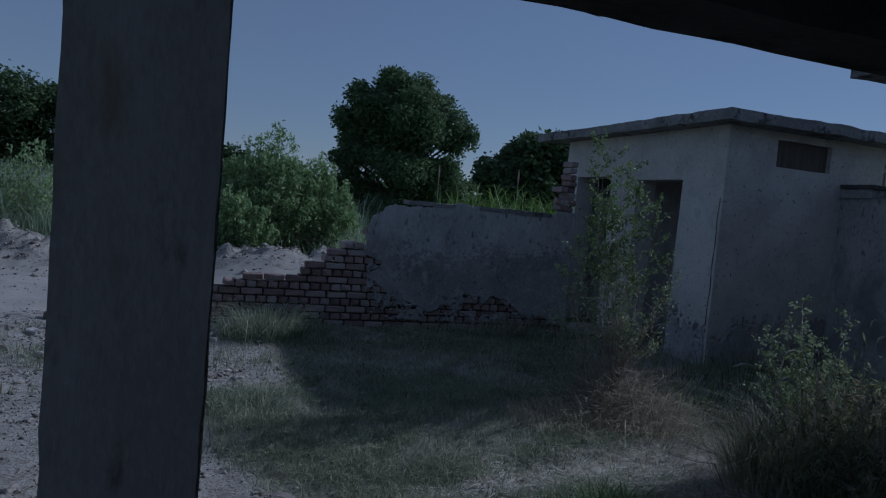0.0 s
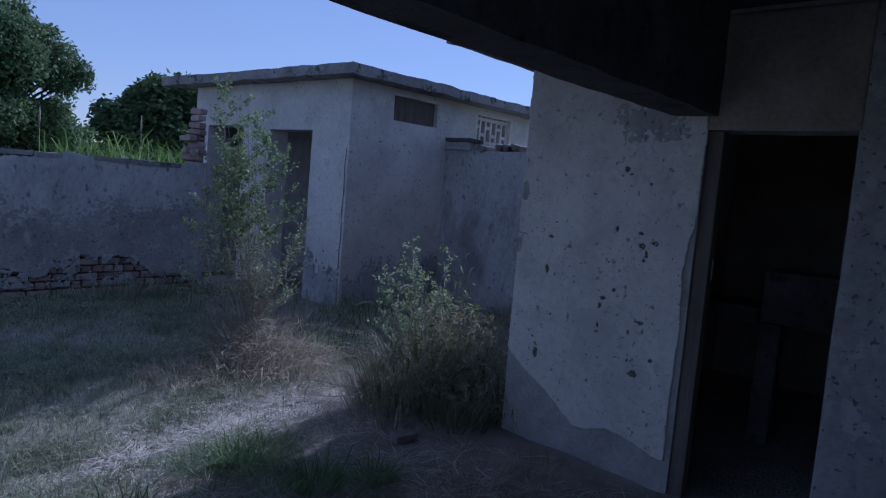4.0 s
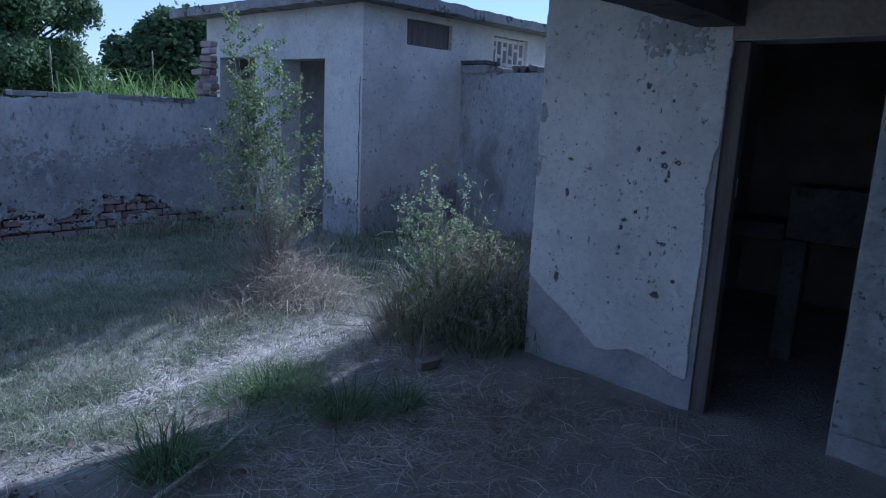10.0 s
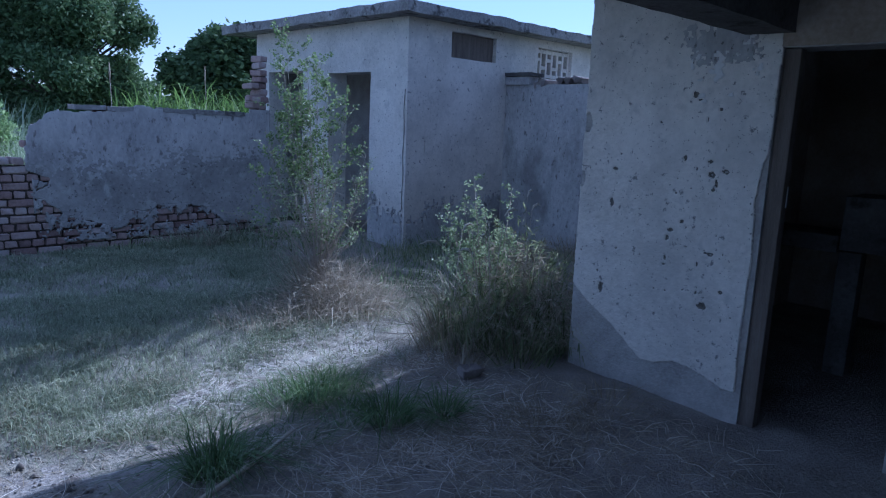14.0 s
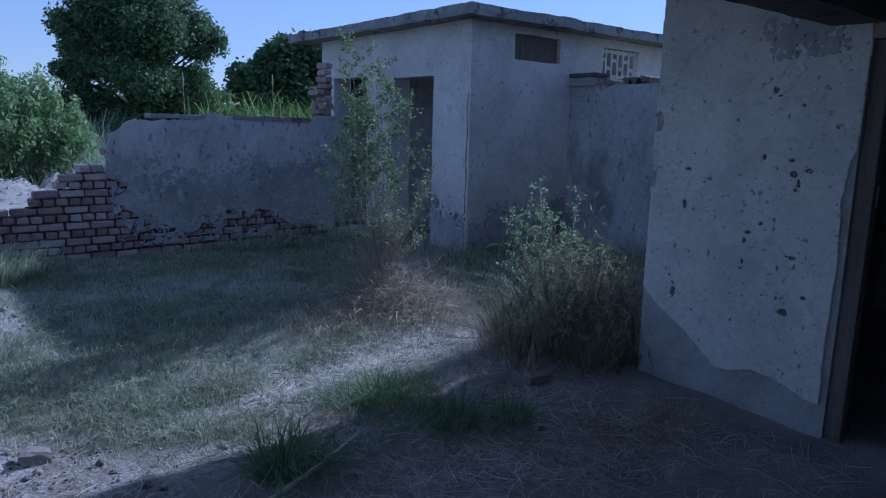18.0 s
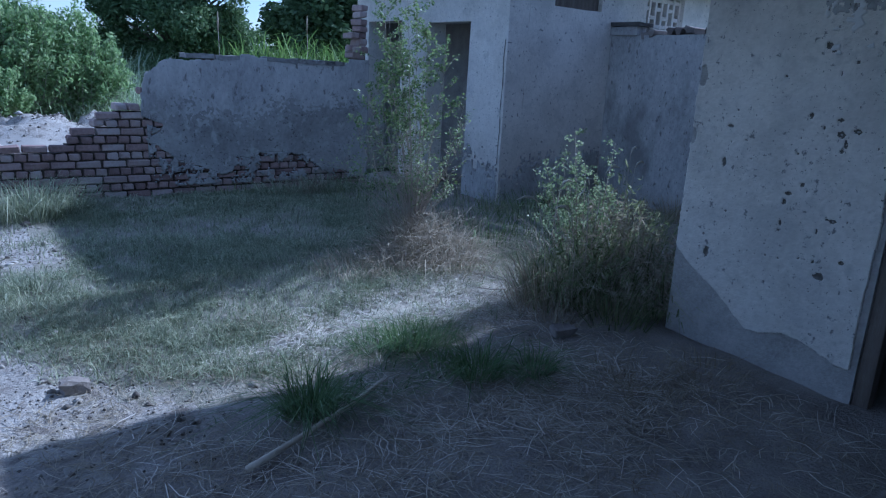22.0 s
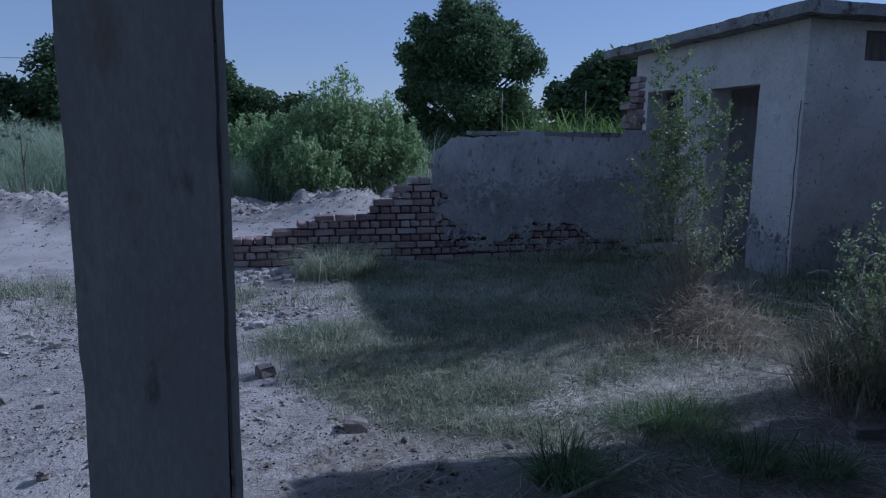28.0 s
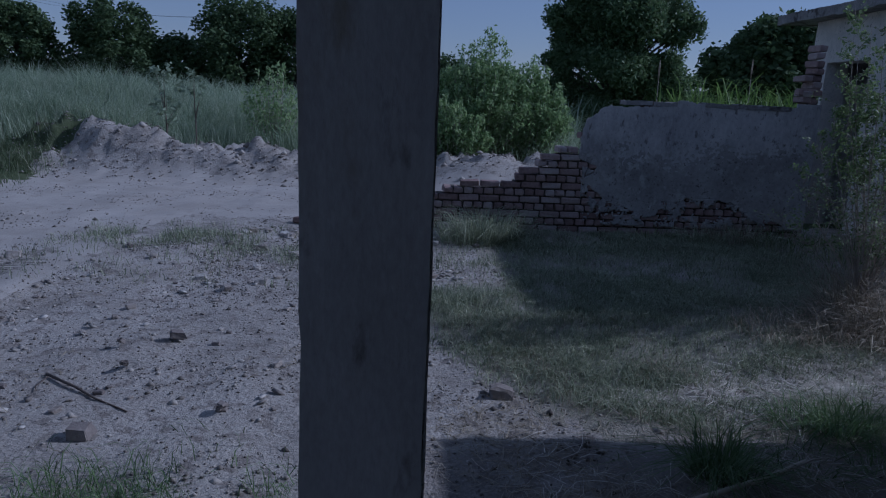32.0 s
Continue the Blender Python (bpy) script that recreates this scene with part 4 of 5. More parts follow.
for k, (x, y, l, t, tilt) in enumerate([(-1.68, 3.66, 0.10, 0.3, 0.15), (-1.95, 3.53, 0.06, 1.2, 0.7), (-1.81, 3.24, 0.07, 2.0, 0.5), (-2.34, 2.36, 0.09, 0.5, 0.1), (-1.70, 2.53, 0.14, 0.1, 0.0), (-1.17, 2.75, 0.07, 1.4, 0.2),
                                        (-2.59, 3.09, 0.15, -0.6, 0.05), (-0.27, 3.9, 0.15, 0.4, 0.0), (2.62, 2.36, 0.15, -0.25, 0.0), (-2.67, 1.64, 0.09, 0.9, 0.1), (-0.45, 3.1, 0.08, 0.9, 0.1)]):
    broken_brick(x, y, l * 0.78, "broken red brick lying on the bare soil", k, t, tilt)


def stick_thing(points, r0, r1, m, label):
    pts = [(x, y, on_ground(x, y) + z) for x, y, z in points]
    return thing("stick", label, "stick", data=tubes_mesh("stick", [(pts, np.linspace(r0, r1, len(pts)))], m, 6))


stick_thing([(0.60, 2.0, 0.03), (0.8, 2.075, 0.04), (1.0, 2.15, 0.05), (1.2, 2.22, 0.07), (1.36, 2.28, 0.09)], 0.0135, 0.0095, STICK, "long pale dry cane lying on the straw")
stick_thing([(1.30, 2.25, 0.085), (1.38, 2.27, 0.1), (1.46, 2.29, 0.1)], 0.005, 0.002, STICK, "frayed splinter at the tip of the dry cane")
stick_thing([(-2.16, 3.13, 0.012), (-1.95, 3.0, 0.01), (-1.8, 2.88, 0.008), (-1.6, 2.75, 0.006)], 0.008, 0.004, DARKSTICK, "dark forked branch on the sandy soil")
stick_thing([(-2.14, 3.1, 0.012), (-2.16, 3.02, 0.01), (-2.13, 2.97, 0.01)], 0.004, 0.002, DARKSTICK, "dark twig on the sandy soil")
stick_thing([(0.5, 0.9, 0.012), (0.9, 0.82, 0.014), (1.3, 0.7, 0.01)], 0.006, 0.004, STICK, "thin straw stalk on the veranda soil")

# the print of a ridged tyre in the soil
lug_v, lug_f = [], []
for k in range(30):
    ly = 3.9 + 0.055 * k
    cx = -3.42 - 0.02 * (ly - 4)
    zz = on_ground(cx, ly)
    n0 = len(lug_v)
    lug_v += [(cx - 0.16, ly - 0.016, zz - 0.01), (cx + 0.16, ly + 0.02, zz - 0.01), (cx + 0.16, ly + 0.05, zz - 0.01), (cx - 0.16, ly + 0.014, zz - 0.01),
              (cx - 0.15, ly - 0.008, zz + 0.004), (cx + 0.15, ly + 0.027, zz + 0.004), (cx + 0.15, ly + 0.041, zz + 0.004), (cx - 0.15, ly + 0.007, zz + 0.004)]
    lug_f += [tuple(n0 + i for i in q) for q in ((4, 5, 6, 7), (0, 1, 5, 4), (1, 2, 6, 5), (2, 3, 7, 6), (3, 0, 4, 7))]
thing("tyre_track", "ridged tyre print pressed into the sandy soil", "tyre track", kind="stuff", data=mesh("tyre_track", lug_v, lug_f, SAND))

# gravel and crumbs of brick
g = scatter(16000, lambda x, y: 0.12 + 0.88 * patchy(x, y, 0.9, 8, 0.0, 2.5) * (x < 0.9), -6.0, 2.5, 1.6, 12.4)
g4 = scatter(42000, lambda x, y: (0.12 + 0.88 * patchy(x, y, 1.4, 3, -0.15, 2.2)) * np.clip(np.abs(x + 3.27) * 5 - 0.7, 0.02, 1) * np.clip((x + 4.7 - 0.3 * np.maximum(y - 4, 0)) * 2, 0.03, 1) * np.clip((7.2 - y) * 1.5, 0.15, 1), -6.0, 0.6, 1.6, 8.5)
g2 = scatter(1500, lambda x, y: 1.0 + 0 * x, -2.2, 0.4, 5.2, 7.4)
g3 = scatter(5000, lambda x, y: np.exp(-((y - 12.0) / 0.9) ** 2), -8, 3.2, 10.4, 13.6)
g = np.concatenate([g, g4, g2, g3, g3 + [0.03, 0.02, 0.01]])
gn = len(g)
octa = np.array([(1, 0, 0), (0, 1, 0), (-1, 0, 0), (0, -1, 0), (0, 0, 0.8), (0, 0, -0.5)])
gs = rng.uniform(0.0035, 0.014, (gn, 1, 1)) * (1 + 1.5 * (rng.uniform(0, 1, (gn, 1, 1)) > 0.955))
gs[len(g) - 2 * len(g3) - len(g2) - len(g4):len(g) - 2 * len(g3) - len(g2)] *= 0.75
gs[-2 * len(g3):] *= rng.uniform(0.7, 2.6, (2 * len(g3), 1, 1))
ga = rng.uniform(0, 6.28, gn)
rot = np.stack([np.stack([np.cos(ga), -np.sin(ga), 0 * ga], 1), np.stack([np.sin(ga), np.cos(ga), 0 * ga], 1), np.stack([0 * ga, 0 * ga, 1 + 0 * ga], 1)], 1)
gv = np.einsum("nij,kj->nki", rot, octa) * gs * rng.uniform(0.6, 1.3, (gn, 6, 1)) + g[:, None] + [0, 0, 0.012]
tri = np.array([(0, 1, 4), (1, 2, 4), (2, 3, 4), (3, 0, 4), (1, 0, 5), (2, 1, 5), (3, 2, 5), (0, 3, 5)])
thing("gravel", "pale gravel and brick crumbs strewn over the soil", "gravel", kind="stuff",
      data=fast_mesh("gravel", gv.reshape(-1, 3), (np.arange(gn)[:, None] * 6 + tri.ravel()).ravel(), np.full(gn * 8, 3), PEBBLE))

# flat chips of plaster and brick
c1 = scatter(120, lambda x, y: 0.9 + 0 * x, -0.9, 0.15, 4.9, 5.7)
c2 = scatter(1100, lambda x, y: 0.5 * patchy(x, y, 1.2, 6, -0.2, 2), -3.2, 0.2, 2.4, 7.2)
c3 = scatter(500, lambda x, y: np.exp(-((x + 0.6) / 0.9) ** 2 - ((y - 5.4) / 0.45) ** 2) + 0.7 * np.exp(-((x + 1.4) / 1.0) ** 2 - ((y - 7.0) / 0.3) ** 2), -3, 0.6, 4.6, 7.4)
c = np.concatenate([c1, c2, c3])
cn2 = len(c)
cs = rng.uniform(0.008, 0.034, (cn2, 1, 1)) * np.array([1, 0.65, 0.24]) * rng.uniform(0.7, 1.3, (cn2, 1, 3))
ca = rng.uniform(0, 6.28, cn2)
rot = np.stack([np.stack([np.cos(ca), -np.sin(ca), 0 * ca], 1), np.stack([np.sin(ca), np.cos(ca), 0 * ca], 1), np.stack([0.2 * np.sin(3 * ca), 0.2 * np.cos(5 * ca), 1 + 0 * ca], 1)], 1)
ring = np.array([(math.cos(a), math.sin(a), h) for h in (-0.5, 0.7) for a in (0.2, 1.3, 2.6, 3.9, 5.2)])
chip_v = np.einsum("nij,nkj->nki", rot, ring[None] * cs * rng.uniform(0.5, 1.35, (cn2, 10, 1))) + c[:, None] + [0, 0, 0.018]
quads5 = np.array([(k, (k + 1) % 5, 5 + (k + 1) % 5, 5 + k) for k in range(5)]).ravel()
chip_l = (np.arange(cn2)[:, None] * 10 + np.r_[quads5, 5, 6, 7, 8, 9]).ravel()
thing("plaster_chips", "flat chips of fallen plaster on the soil", "rubble", kind="stuff", data=fast_mesh("plaster_chips", chip_v.reshape(-1, 3), chip_l, np.tile([4, 4, 4, 4, 4, 5], cn2), CHIP))

# straw litter
def strands_mesh(name, base, length, width, m, rise=0.12):
    n = len(base)
    a = rng.uniform(0, 6.283, n)
    d = np.stack([np.cos(a), np.sin(a), rng.uniform(-0.02, rise, n)], 1) * (np.asarray(length) * rng.uniform(0.5, 1.3, n))[:, None]
    s = np.stack([-np.sin(a), np.cos(a), rng.uniform(-0.5, 0.5, n)], 1) * width / 2
    bend = np.stack([-np.sin(a), np.cos(a), 0 * a], 1) * rng.normal(0, 0.11, (n, 1)) * np.linalg.norm(d, axis=1, keepdims=True)
    b = base + [0, 0, 0.016]
    c = b + d / 2 + bend + [0, 0, 0.006]
    e = b + d
    v = np.stack([b - s, b + s, c + s, c - s, e + s * 0.6, e - s * 0.6], 1).reshape(-1, 3)
    return fast_mesh(name, v, (np.arange(n)[:, None] * 6 + np.array([0, 1, 2, 3, 3, 2, 4, 5])).ravel(), np.tile([4, 4], n), m)


def straw_keep(x, y):
    heap = np.exp(-((x - 2.35) / 0.55) ** 2 - ((y - 1.75) / 0.45) ** 2) + 0.6 * np.exp(-((x - 1.3) / 0.6) ** 2 - ((y - 1.9) / 0.35) ** 2)
    bare = np.clip((3.3 - x) * 1.6 - 0.2, 0.05, 1)
    return np.clip((0.05 + 0.25 * patchy(x, y, 1.4, 5, -0.1, 2.5) + heap * (0.35 + 0.65 * patchy(x, y, 3.5, 4, -0.2, 2.5))) * bare, 0, 1)


lit = scatter(46000, straw_keep, -0.4, 3.2, 0.3, 2.9)
thing("straw_litter", "loose dry straw scattered over the veranda soil", "straw", kind="stuff", data=strands_mesh("straw_litter", lit, 0.1, 0.0029, DEADGRASS))
lit = scatter(9000, straw_keep, 0.2, 3.1, 0.6, 2.6)
thing("cane_litter", "longer bleached straw stalks over the veranda soil", "straw", kind="stuff", data=strands_mesh("cane_litter", lit, 0.16, 0.0034, STRAW, 0.1))


def bed_keep(x, y):
    """The strip of flattened straw, widening towards the wall."""
    wide = np.interp(x, [0.7, 1.0, 1.6, 2.2, 2.8, 3.1], [0.05, 0.1, 0.22, 0.38, 0.48, 0.34])
    return np.exp(-((y - np.interp(x, [0.8, 1.4, 2.2, 2.9], [3.0, 3.12, 3.3, 3.3])) / wide) ** 2) * np.clip((x - 0.6) * 2, 0, 1) * np.clip((3.1 - x) * 3, 0, 1)


lit = scatter(60000, lambda x, y: bed_keep(x, y) * (0.1 + 0.9 * patchy(x, y, 3, 7, -0.15, 2)), 0.5, 3.2, 2.4, 4.2)
thing("straw_bed", "bleached flattened straw in the sun", "straw", kind="stuff", data=strands_mesh("straw_bed", lit, 0.11, 0.0036, STRAW, 0.12))
lit = scatter(9000, lambda x, y: 0.4 * patchy(x, y, 1.0, 6, 0.0, 2) + 0.7 * np.exp(-((x - 0.2) / 0.6) ** 2 - ((y - 2.8) / 0.35) ** 2), -3.2, 0.9, 1.8, 5.5)
thing("twig_litter", "thin dry stalks strewn on the sand", "straw", kind="stuff", data=strands_mesh("twig_litter", lit, 0.10, 0.003, DRYGRASS, 0.1))

# ---- grass ----


def grass(name, label, pts, h, w, lean, m, category="grass"):
    return thing(name, label, category, kind="stuff", data=blades_mesh(name, pts, h, w, lean, m))


def yard_keep(x, y):
    edge = np.clip((x - grass_edge(y) - 0.25 * bumps(x, y, 1.3, 2) - 0.25 * bumps(x, y, 4, 2)) * 2.5 + 0.3, 0, 1)
    near = np.clip((y - 2.75 - 0.25 * bumps(x, y, 2.2, 3)) * 3 + 0.25, 0.06, 1)
    east = np.clip(2.75 + 0.25 * bumps(x, y, 2, 5) - np.maximum(0, 3.9 - y) * 1.25 - x + 1.4, 0, 1)
    return np.clip(1 - 0.92 * bed_keep(x, y), 0, 1) * (0.3 + 0.7 * patchy(x, y, 1.1, 3, -0.2, 2.5)) * (0.4 + 0.6 * patchy(x, y, 5.5, 13, -0.2, 3)) * edge * near * east


p = scatter(420000, yard_keep, -1.0, 4.3, 2.35, 7.45)
grass("yard_grass", "short fine grass over the shaded yard", p, rng.uniform(0.02, 0.095, len(p)), 0.0056, 0.9, GRASS)
p = scatter(70000, lambda x, y: yard_keep(x, y) * patchy(x, y, 1.6, 6, -0.1, 3) * np.clip(5.0 - y, 0.15, 1), -0.6, 3.5, 2.6, 7.4)
grass("dry_yard_grass", "bleached dry blades among the yard grass", p, rng.uniform(0.03, 0.10, len(p)), 0.003, 0.8, DRYGRASS)
p = scatter(16000, lambda x, y: 1.0 * np.exp(-((x + 1.6) / 0.75) ** 2 - ((y - 1.98) / 0.2) ** 2) * patchy(x, y, 2.5, 7, -0.4, 2) + 0.05 * patchy(x, y, 1.3, 7, 0.1, 3), -3.3, -0.3, 1.5, 2.6)
grass("veranda_edge_grass", "thin grass along the veranda edge", p, rng.uniform(0.05, 0.15, len(p)), 0.005, 0.9, TUFT)
p = scatter(30000, lambda x, y: (1.3 * np.exp(-((x + 2.6) / 0.8) ** 2 - ((y - 6.5) / 0.4) ** 2) + 1.3 * np.exp(-((x + 0.85) / 0.8) ** 2 - ((y - 6.0) / 0.35) ** 2) + 0.12) * patchy(x, y, 2.2, 9, -0.25, 2.5), -3.8, 0.4, 4.8, 7.4)
grass("rubble_grass", "thin grass growing through rubble", p, rng.uniform(0.04, 0.14, len(p)), 0.006, 0.7, GRASS)
p = scatter(9000, lambda x, y: np.exp(-((x + 0.05) / 0.3) ** 2 - ((y - 4.4) / 0.35) ** 2) * patchy(x, y, 3, 9, -0.3, 2), -0.9, 0.9, 3.4, 5.4)
grass("edge_grass", "pale grass mat at the edge of the sand", p, rng.uniform(0.05, 0.14, len(p)), 0.004, 0.8, GRASS)
p = scatter(6000, lambda x, y: 0.7 * patchy(x, y, 2, 4, -0.3, 2) * ((x < 4.85) | (y < 5.6)), 3.4, 6.5, 3.6, 7.4)
grass("hut_side_grass", "weedy grass beside the outbuilding", p, rng.uniform(0.06, 0.25, len(p)), 0.006, 0.5, GRASS)


def tuft(x, y, n, h, spread, m, label, lean=0.85, w=0.007, least=0.5):
    a, r = rng.uniform(0, 6.283, n), spread * np.sqrt(rng.uniform(0, 1, n)) * 0.6
    px, py = x + r * np.cos(a), y + r * np.sin(a)
    pts = np.stack([px, py, ground_z(px, py) - 0.01], 1)
    return thing("grass_tuft", label, "grass tuft", group="grass tufts", data=blades_mesh("grass_tuft", pts, rng.uniform(least, 1.1, n) * h, w, lean * (0.45 + 0.9 * r / (0.6 * spread)), m, towards=a))


for x, y, n, h, s in ((1.0, 2.32, 260, 0.29, 0.16), (1.12, 2.36, 70, 0.2, 0.2), (1.78, 2.72, 220, 0.22, 0.2), (1.62, 2.8, 120, 0.17, 0.22), (1.96, 2.74, 110, 0.18, 0.2), (1.9, 2.24, 230, 0.24, 0.18), (2.16, 2.1, 120, 0.19, 0.14), (1.76, 2.4, 70, 0.16, 0.2), (1.45, 2.4, 60, 0.12, 0.3)):
    tuft(x, y, int(n * 1.7), h * 0.85, s, TUFT, "lush green grass tuft on the straw", 1.25, 0.0064, 0.3)
for x, y, n, h, s in ((0.42, 6.9, 620, 0.5, 0.42), (0.7, 6.95, 320, 0.42, 0.3), (0.15, 6.85, 260, 0.34, 0.3), (-0.1, 4.55, 300, 0.15, 0.35), (0.15, 4.4, 300, 0.15, 0.3), (2.9, 7.1, 300, 0.25, 0.4), (3.5, 7.2, 300, 0.28, 0.4)):
    tuft(x, y, n, h, s, GRASS, "weedy green grass tuft by the wall")
for x, y, n, h, s in ((-3.75, 3.35, 130, 0.28, 0.16), (-3.85, 2.95, 90, 0.2, 0.13), (-3.6, 2.6, 70, 0.16, 0.1), (-5.9, 2.5, 90, 0.1, 0.2)):
    tuft(x, y, int(n * 1.4), h * 1.1, s * 1.4, DRYGRASS, "dry yellow grass tuft on the road edge", 1.0, 0.004, 0.2)
for x, y, n, h, s in ((2.85, 4.1, 420, 0.3, 0.6), (3.15, 4.2, 420, 0.36, 0.6), (2.55, 4.05, 260, 0.22, 0.55), (3.0, 4.5, 320, 0.5, 0.4), (2.2, 4.1, 420, 0.16, 0.5), (2.95, 3.85, 500, 0.2, 0.5)):
    tuft(x, y, n, h, s, DEADGRASS, "dead bleached grass heaped round the sapling", 0.9, 0.006, 0.2)
hp = scatter(12000, lambda x, y: np.exp(-((x - 2.9) / 0.42) ** 2 - ((y - 4.15) / 0.33) ** 2), 1.8, 4.0, 3.2, 5.0)
hp[:, 2] += rng.uniform(0, 0.33, len(hp)) * np.exp(-((hp[:, 0] - 2.95) / 0.4) ** 2 - ((hp[:, 1] - 4.2) / 0.35) ** 2)
thing("dead_grass_heap", "tangled heap of dead grass stems under the sapling", "dead grass", kind="stuff", data=strands_mesh("dead_grass_heap", hp, 0.17, 0.0055, DEADGRASS, 0.45))
for x, y, n, h, s in ((3.0, 2.8, 260, 0.6, 0.4), (3.4, 2.8, 300, 0.72, 0.5), (3.85, 2.9, 300, 0.85, 0.5), (3.15, 2.45, 260, 0.5, 0.42), (3.95, 3.1, 220, 0.8, 0.45), (3.1, 2.95, 200, 0.52, 0.3), (3.55, 2.4, 260, 0.55, 0.4), (3.05, 2.3, 130, 0.3, 0.35), (3.4, 2.25, 150, 0.36, 0.3)):
    tuft(x, y, int(n * 0.75), h * 0.87, s * 0.9, WEEDGRASS, "tall weedy grass clump by the wall corner", 0.8, 0.0085, 0.3)
# straw-coloured tufts; the left ones are also pale to imitate sun on that side
for x, y, n, h, s in ((2.85, 2.8, 200, 0.55, 0.36), (2.92, 2.84, 260, 0.6, 0.26), (3.1, 2.9, 200, 0.68, 0.28), (3.2, 2.65, 160, 0.7, 0.4), (3.65, 2.75, 120, 0.9, 0.45), (3.0, 2.45, 110, 0.36, 0.35), (3.45, 2.3, 80, 0.36, 0.35), (2.75, 2.55, 90, 0.3, 0.3)):
    tuft(x, y, int(n * 0.8), h * 0.92, s * 0.9, DEADGRASS, "seeding straw-coloured grass clump", 0.75, 0.006, 0.3)
r_w = random.Random(41)
for k, (x, y) in enumerate([(4.65, 5.35), (4.2, 5.2), (3.75, 5.05), (4.7, 4.8), (5.2, 5.35), (5.7, 5.3), (4.3, 4.45), (4.9, 4.2), (5.5, 4.6), (6.1, 4.9), (4.1, 3.95), (3.55, 5.6), (3.95, 6.15), (4.45, 6.5), (4.3, 7.0),
                          (4.7, 5.9), (3.8, 4.4), (4.6, 3.6), (5.3, 3.9), (6.2, 5.35), (6.3, 4.2), (3.6, 6.6), (4.0, 7.2), (3.2, 7.25), (2.4, 7.3)]):
    tuft(x, y, 130 + 60 * (k % 3), r_w.uniform(0.2, 0.38), r_w.uniform(0.35, 0.6), (WEEDGRASS, TUFT, DEADGRASS)[k % 3], "rank weeds at the foot of the old walls", 0.9, 0.008, 0.25)
for x, y, n, h, s in ((2.6, 1.75, 160, 0.14, 0.4), (2.9, 1.6, 160, 0.14, 0.3), (2.4, 1.4, 120, 0.1, 0.4)):
    tuft(x, y, n, h, s, DRYGRASS, "flattened dry grass on the veranda edge", 1.3, 0.004)

# ---- shrubs and trees ----


def crown_points(clumps, n, fill=0.6):
    """Leaf places round the shells of many small clumps."""
    c = np.array(clumps)
    w = c[:, 3] ** 2
    k = rng.choice(len(c), n, p=w / w.sum())
    d = rng.normal(size=(n, 3))
    d /= np.linalg.norm(d, axis=1, keepdims=True)
    r = c[k, 3] * (1 - fill * rng.uniform(0, 1, n) ** 1.3) * (1 + 0.22 * np.abs(rng.normal(0, 1, n)))
    return c[k, :3] + d * r[:, None] * np.array([1, 1, 0.85])


def tree(name, label, x, y, z0, height, width, leaves, size, m, seed, low=0.15, clumps=46, category="tree", trunk=0.12, group="", base=0.5, egg=0.6, lobes=None, flat=0.5, long=1.7):
    r = np.random.default_rng(seed)
    ob = thing(name, label, category, (x, y, z0), group)
    limbs = [([(0, 0, -0.3), (0.02 * width, 0, height * 0.22), (-0.02 * width, 0.02 * width, height * 0.5), (0, 0, height * 0.85)], [trunk, trunk * 0.8, trunk * 0.5, trunk * 0.12])]
    cl = []
    for k in range(clumps):
        u = (k + 0.5) / clumps
        zz = low + (1 - low) * u
        half = width / 2 * (base + (1 - base) * math.sin(min(1.0, u / egg) * math.pi / 2)) * math.sqrt(max(0.05, 1 - max(0, (u - egg) / (1.02 - egg)) ** 2))
        a, q = k * 2.399 + r.uniform(-0.4, 0.4), math.sqrt(r.uniform(0.15, 1.0))
        rad = width * r.uniform(0.085, 0.17)
        c = (math.cos(a) * half * q, math.sin(a) * half * q, height * zz - rad * 0.3)
        if lobes:
            lx, ly, lz, lr = lobes[k % len(lobes)]
            v = Vector(r.normal(size=3)).normalized() * lr * r.uniform(0.3, 0.95)
            rad = lr * r.uniform(0.3, 0.55)
            c = (lx + v.x, ly + v.y, lz + v.z * 0.9)
            zz = c[2] / height
        cl.append((*c, rad))
        if k % 3 == 0:
            s = height * max(0.12, zz * 0.45)
            limbs.append(([(0, 0, s), (c[0] * 0.5, c[1] * 0.5, (s + c[2]) / 2 + 0.03 * height), c[:3]], [trunk * 0.4, trunk * 0.22, trunk * 0.06]))
    part("trunk", tubes_mesh("trunk", limbs, BARK, 6), ob)
    part("crown", leaves_mesh("crown", crown_points(cl, leaves), size, m, flat, long), ob)
    return ob


tree("tree", "tall rounded dark green tree beyond the wall", 6.15, 22.9, 0.2, 6.2, 5.0, 110000, 0.068, LEAF, 3, 0.10, 190, trunk=0.2, flat=0.9, long=2.2,
     lobes=[(u * 0.96, -u * 0.27 + w, z, s) for u, w, z, s in ((-0.35, 0, 5.35, 0.75), (0.45, 0.2, 4.95, 0.8), (1.25, 0, 4.55, 0.8), (-1.3, 0, 4.5, 0.85), (-1.75, 0.2, 3.6, 0.8), (0, -0.6, 4.0, 1.3), (1.8, 0, 3.6, 0.75),
            (-1.4, -0.3, 2.5, 0.95), (1.5, -0.3, 2.4, 1.0), (0.2, -0.7, 2.4, 1.2), (-0.5, 0.6, 3.4, 1.3), (0.9, 0.7, 3.6, 1.2), (1.9, 0, 1.7, 0.8), (-1.6, 0, 1.6, 0.8), (0.3, -0.6, 1.2, 1.1), (-0.7, -0.5, 1.0, 0.9))])
tree("tree", "broad dark tree behind the outbuilding", 16.4, 32.0, 0.2, 5.2, 5.6, 30000, 0.18, LEAF_FAR, 5, 0.12, 60, trunk=0.2, base=0.7)
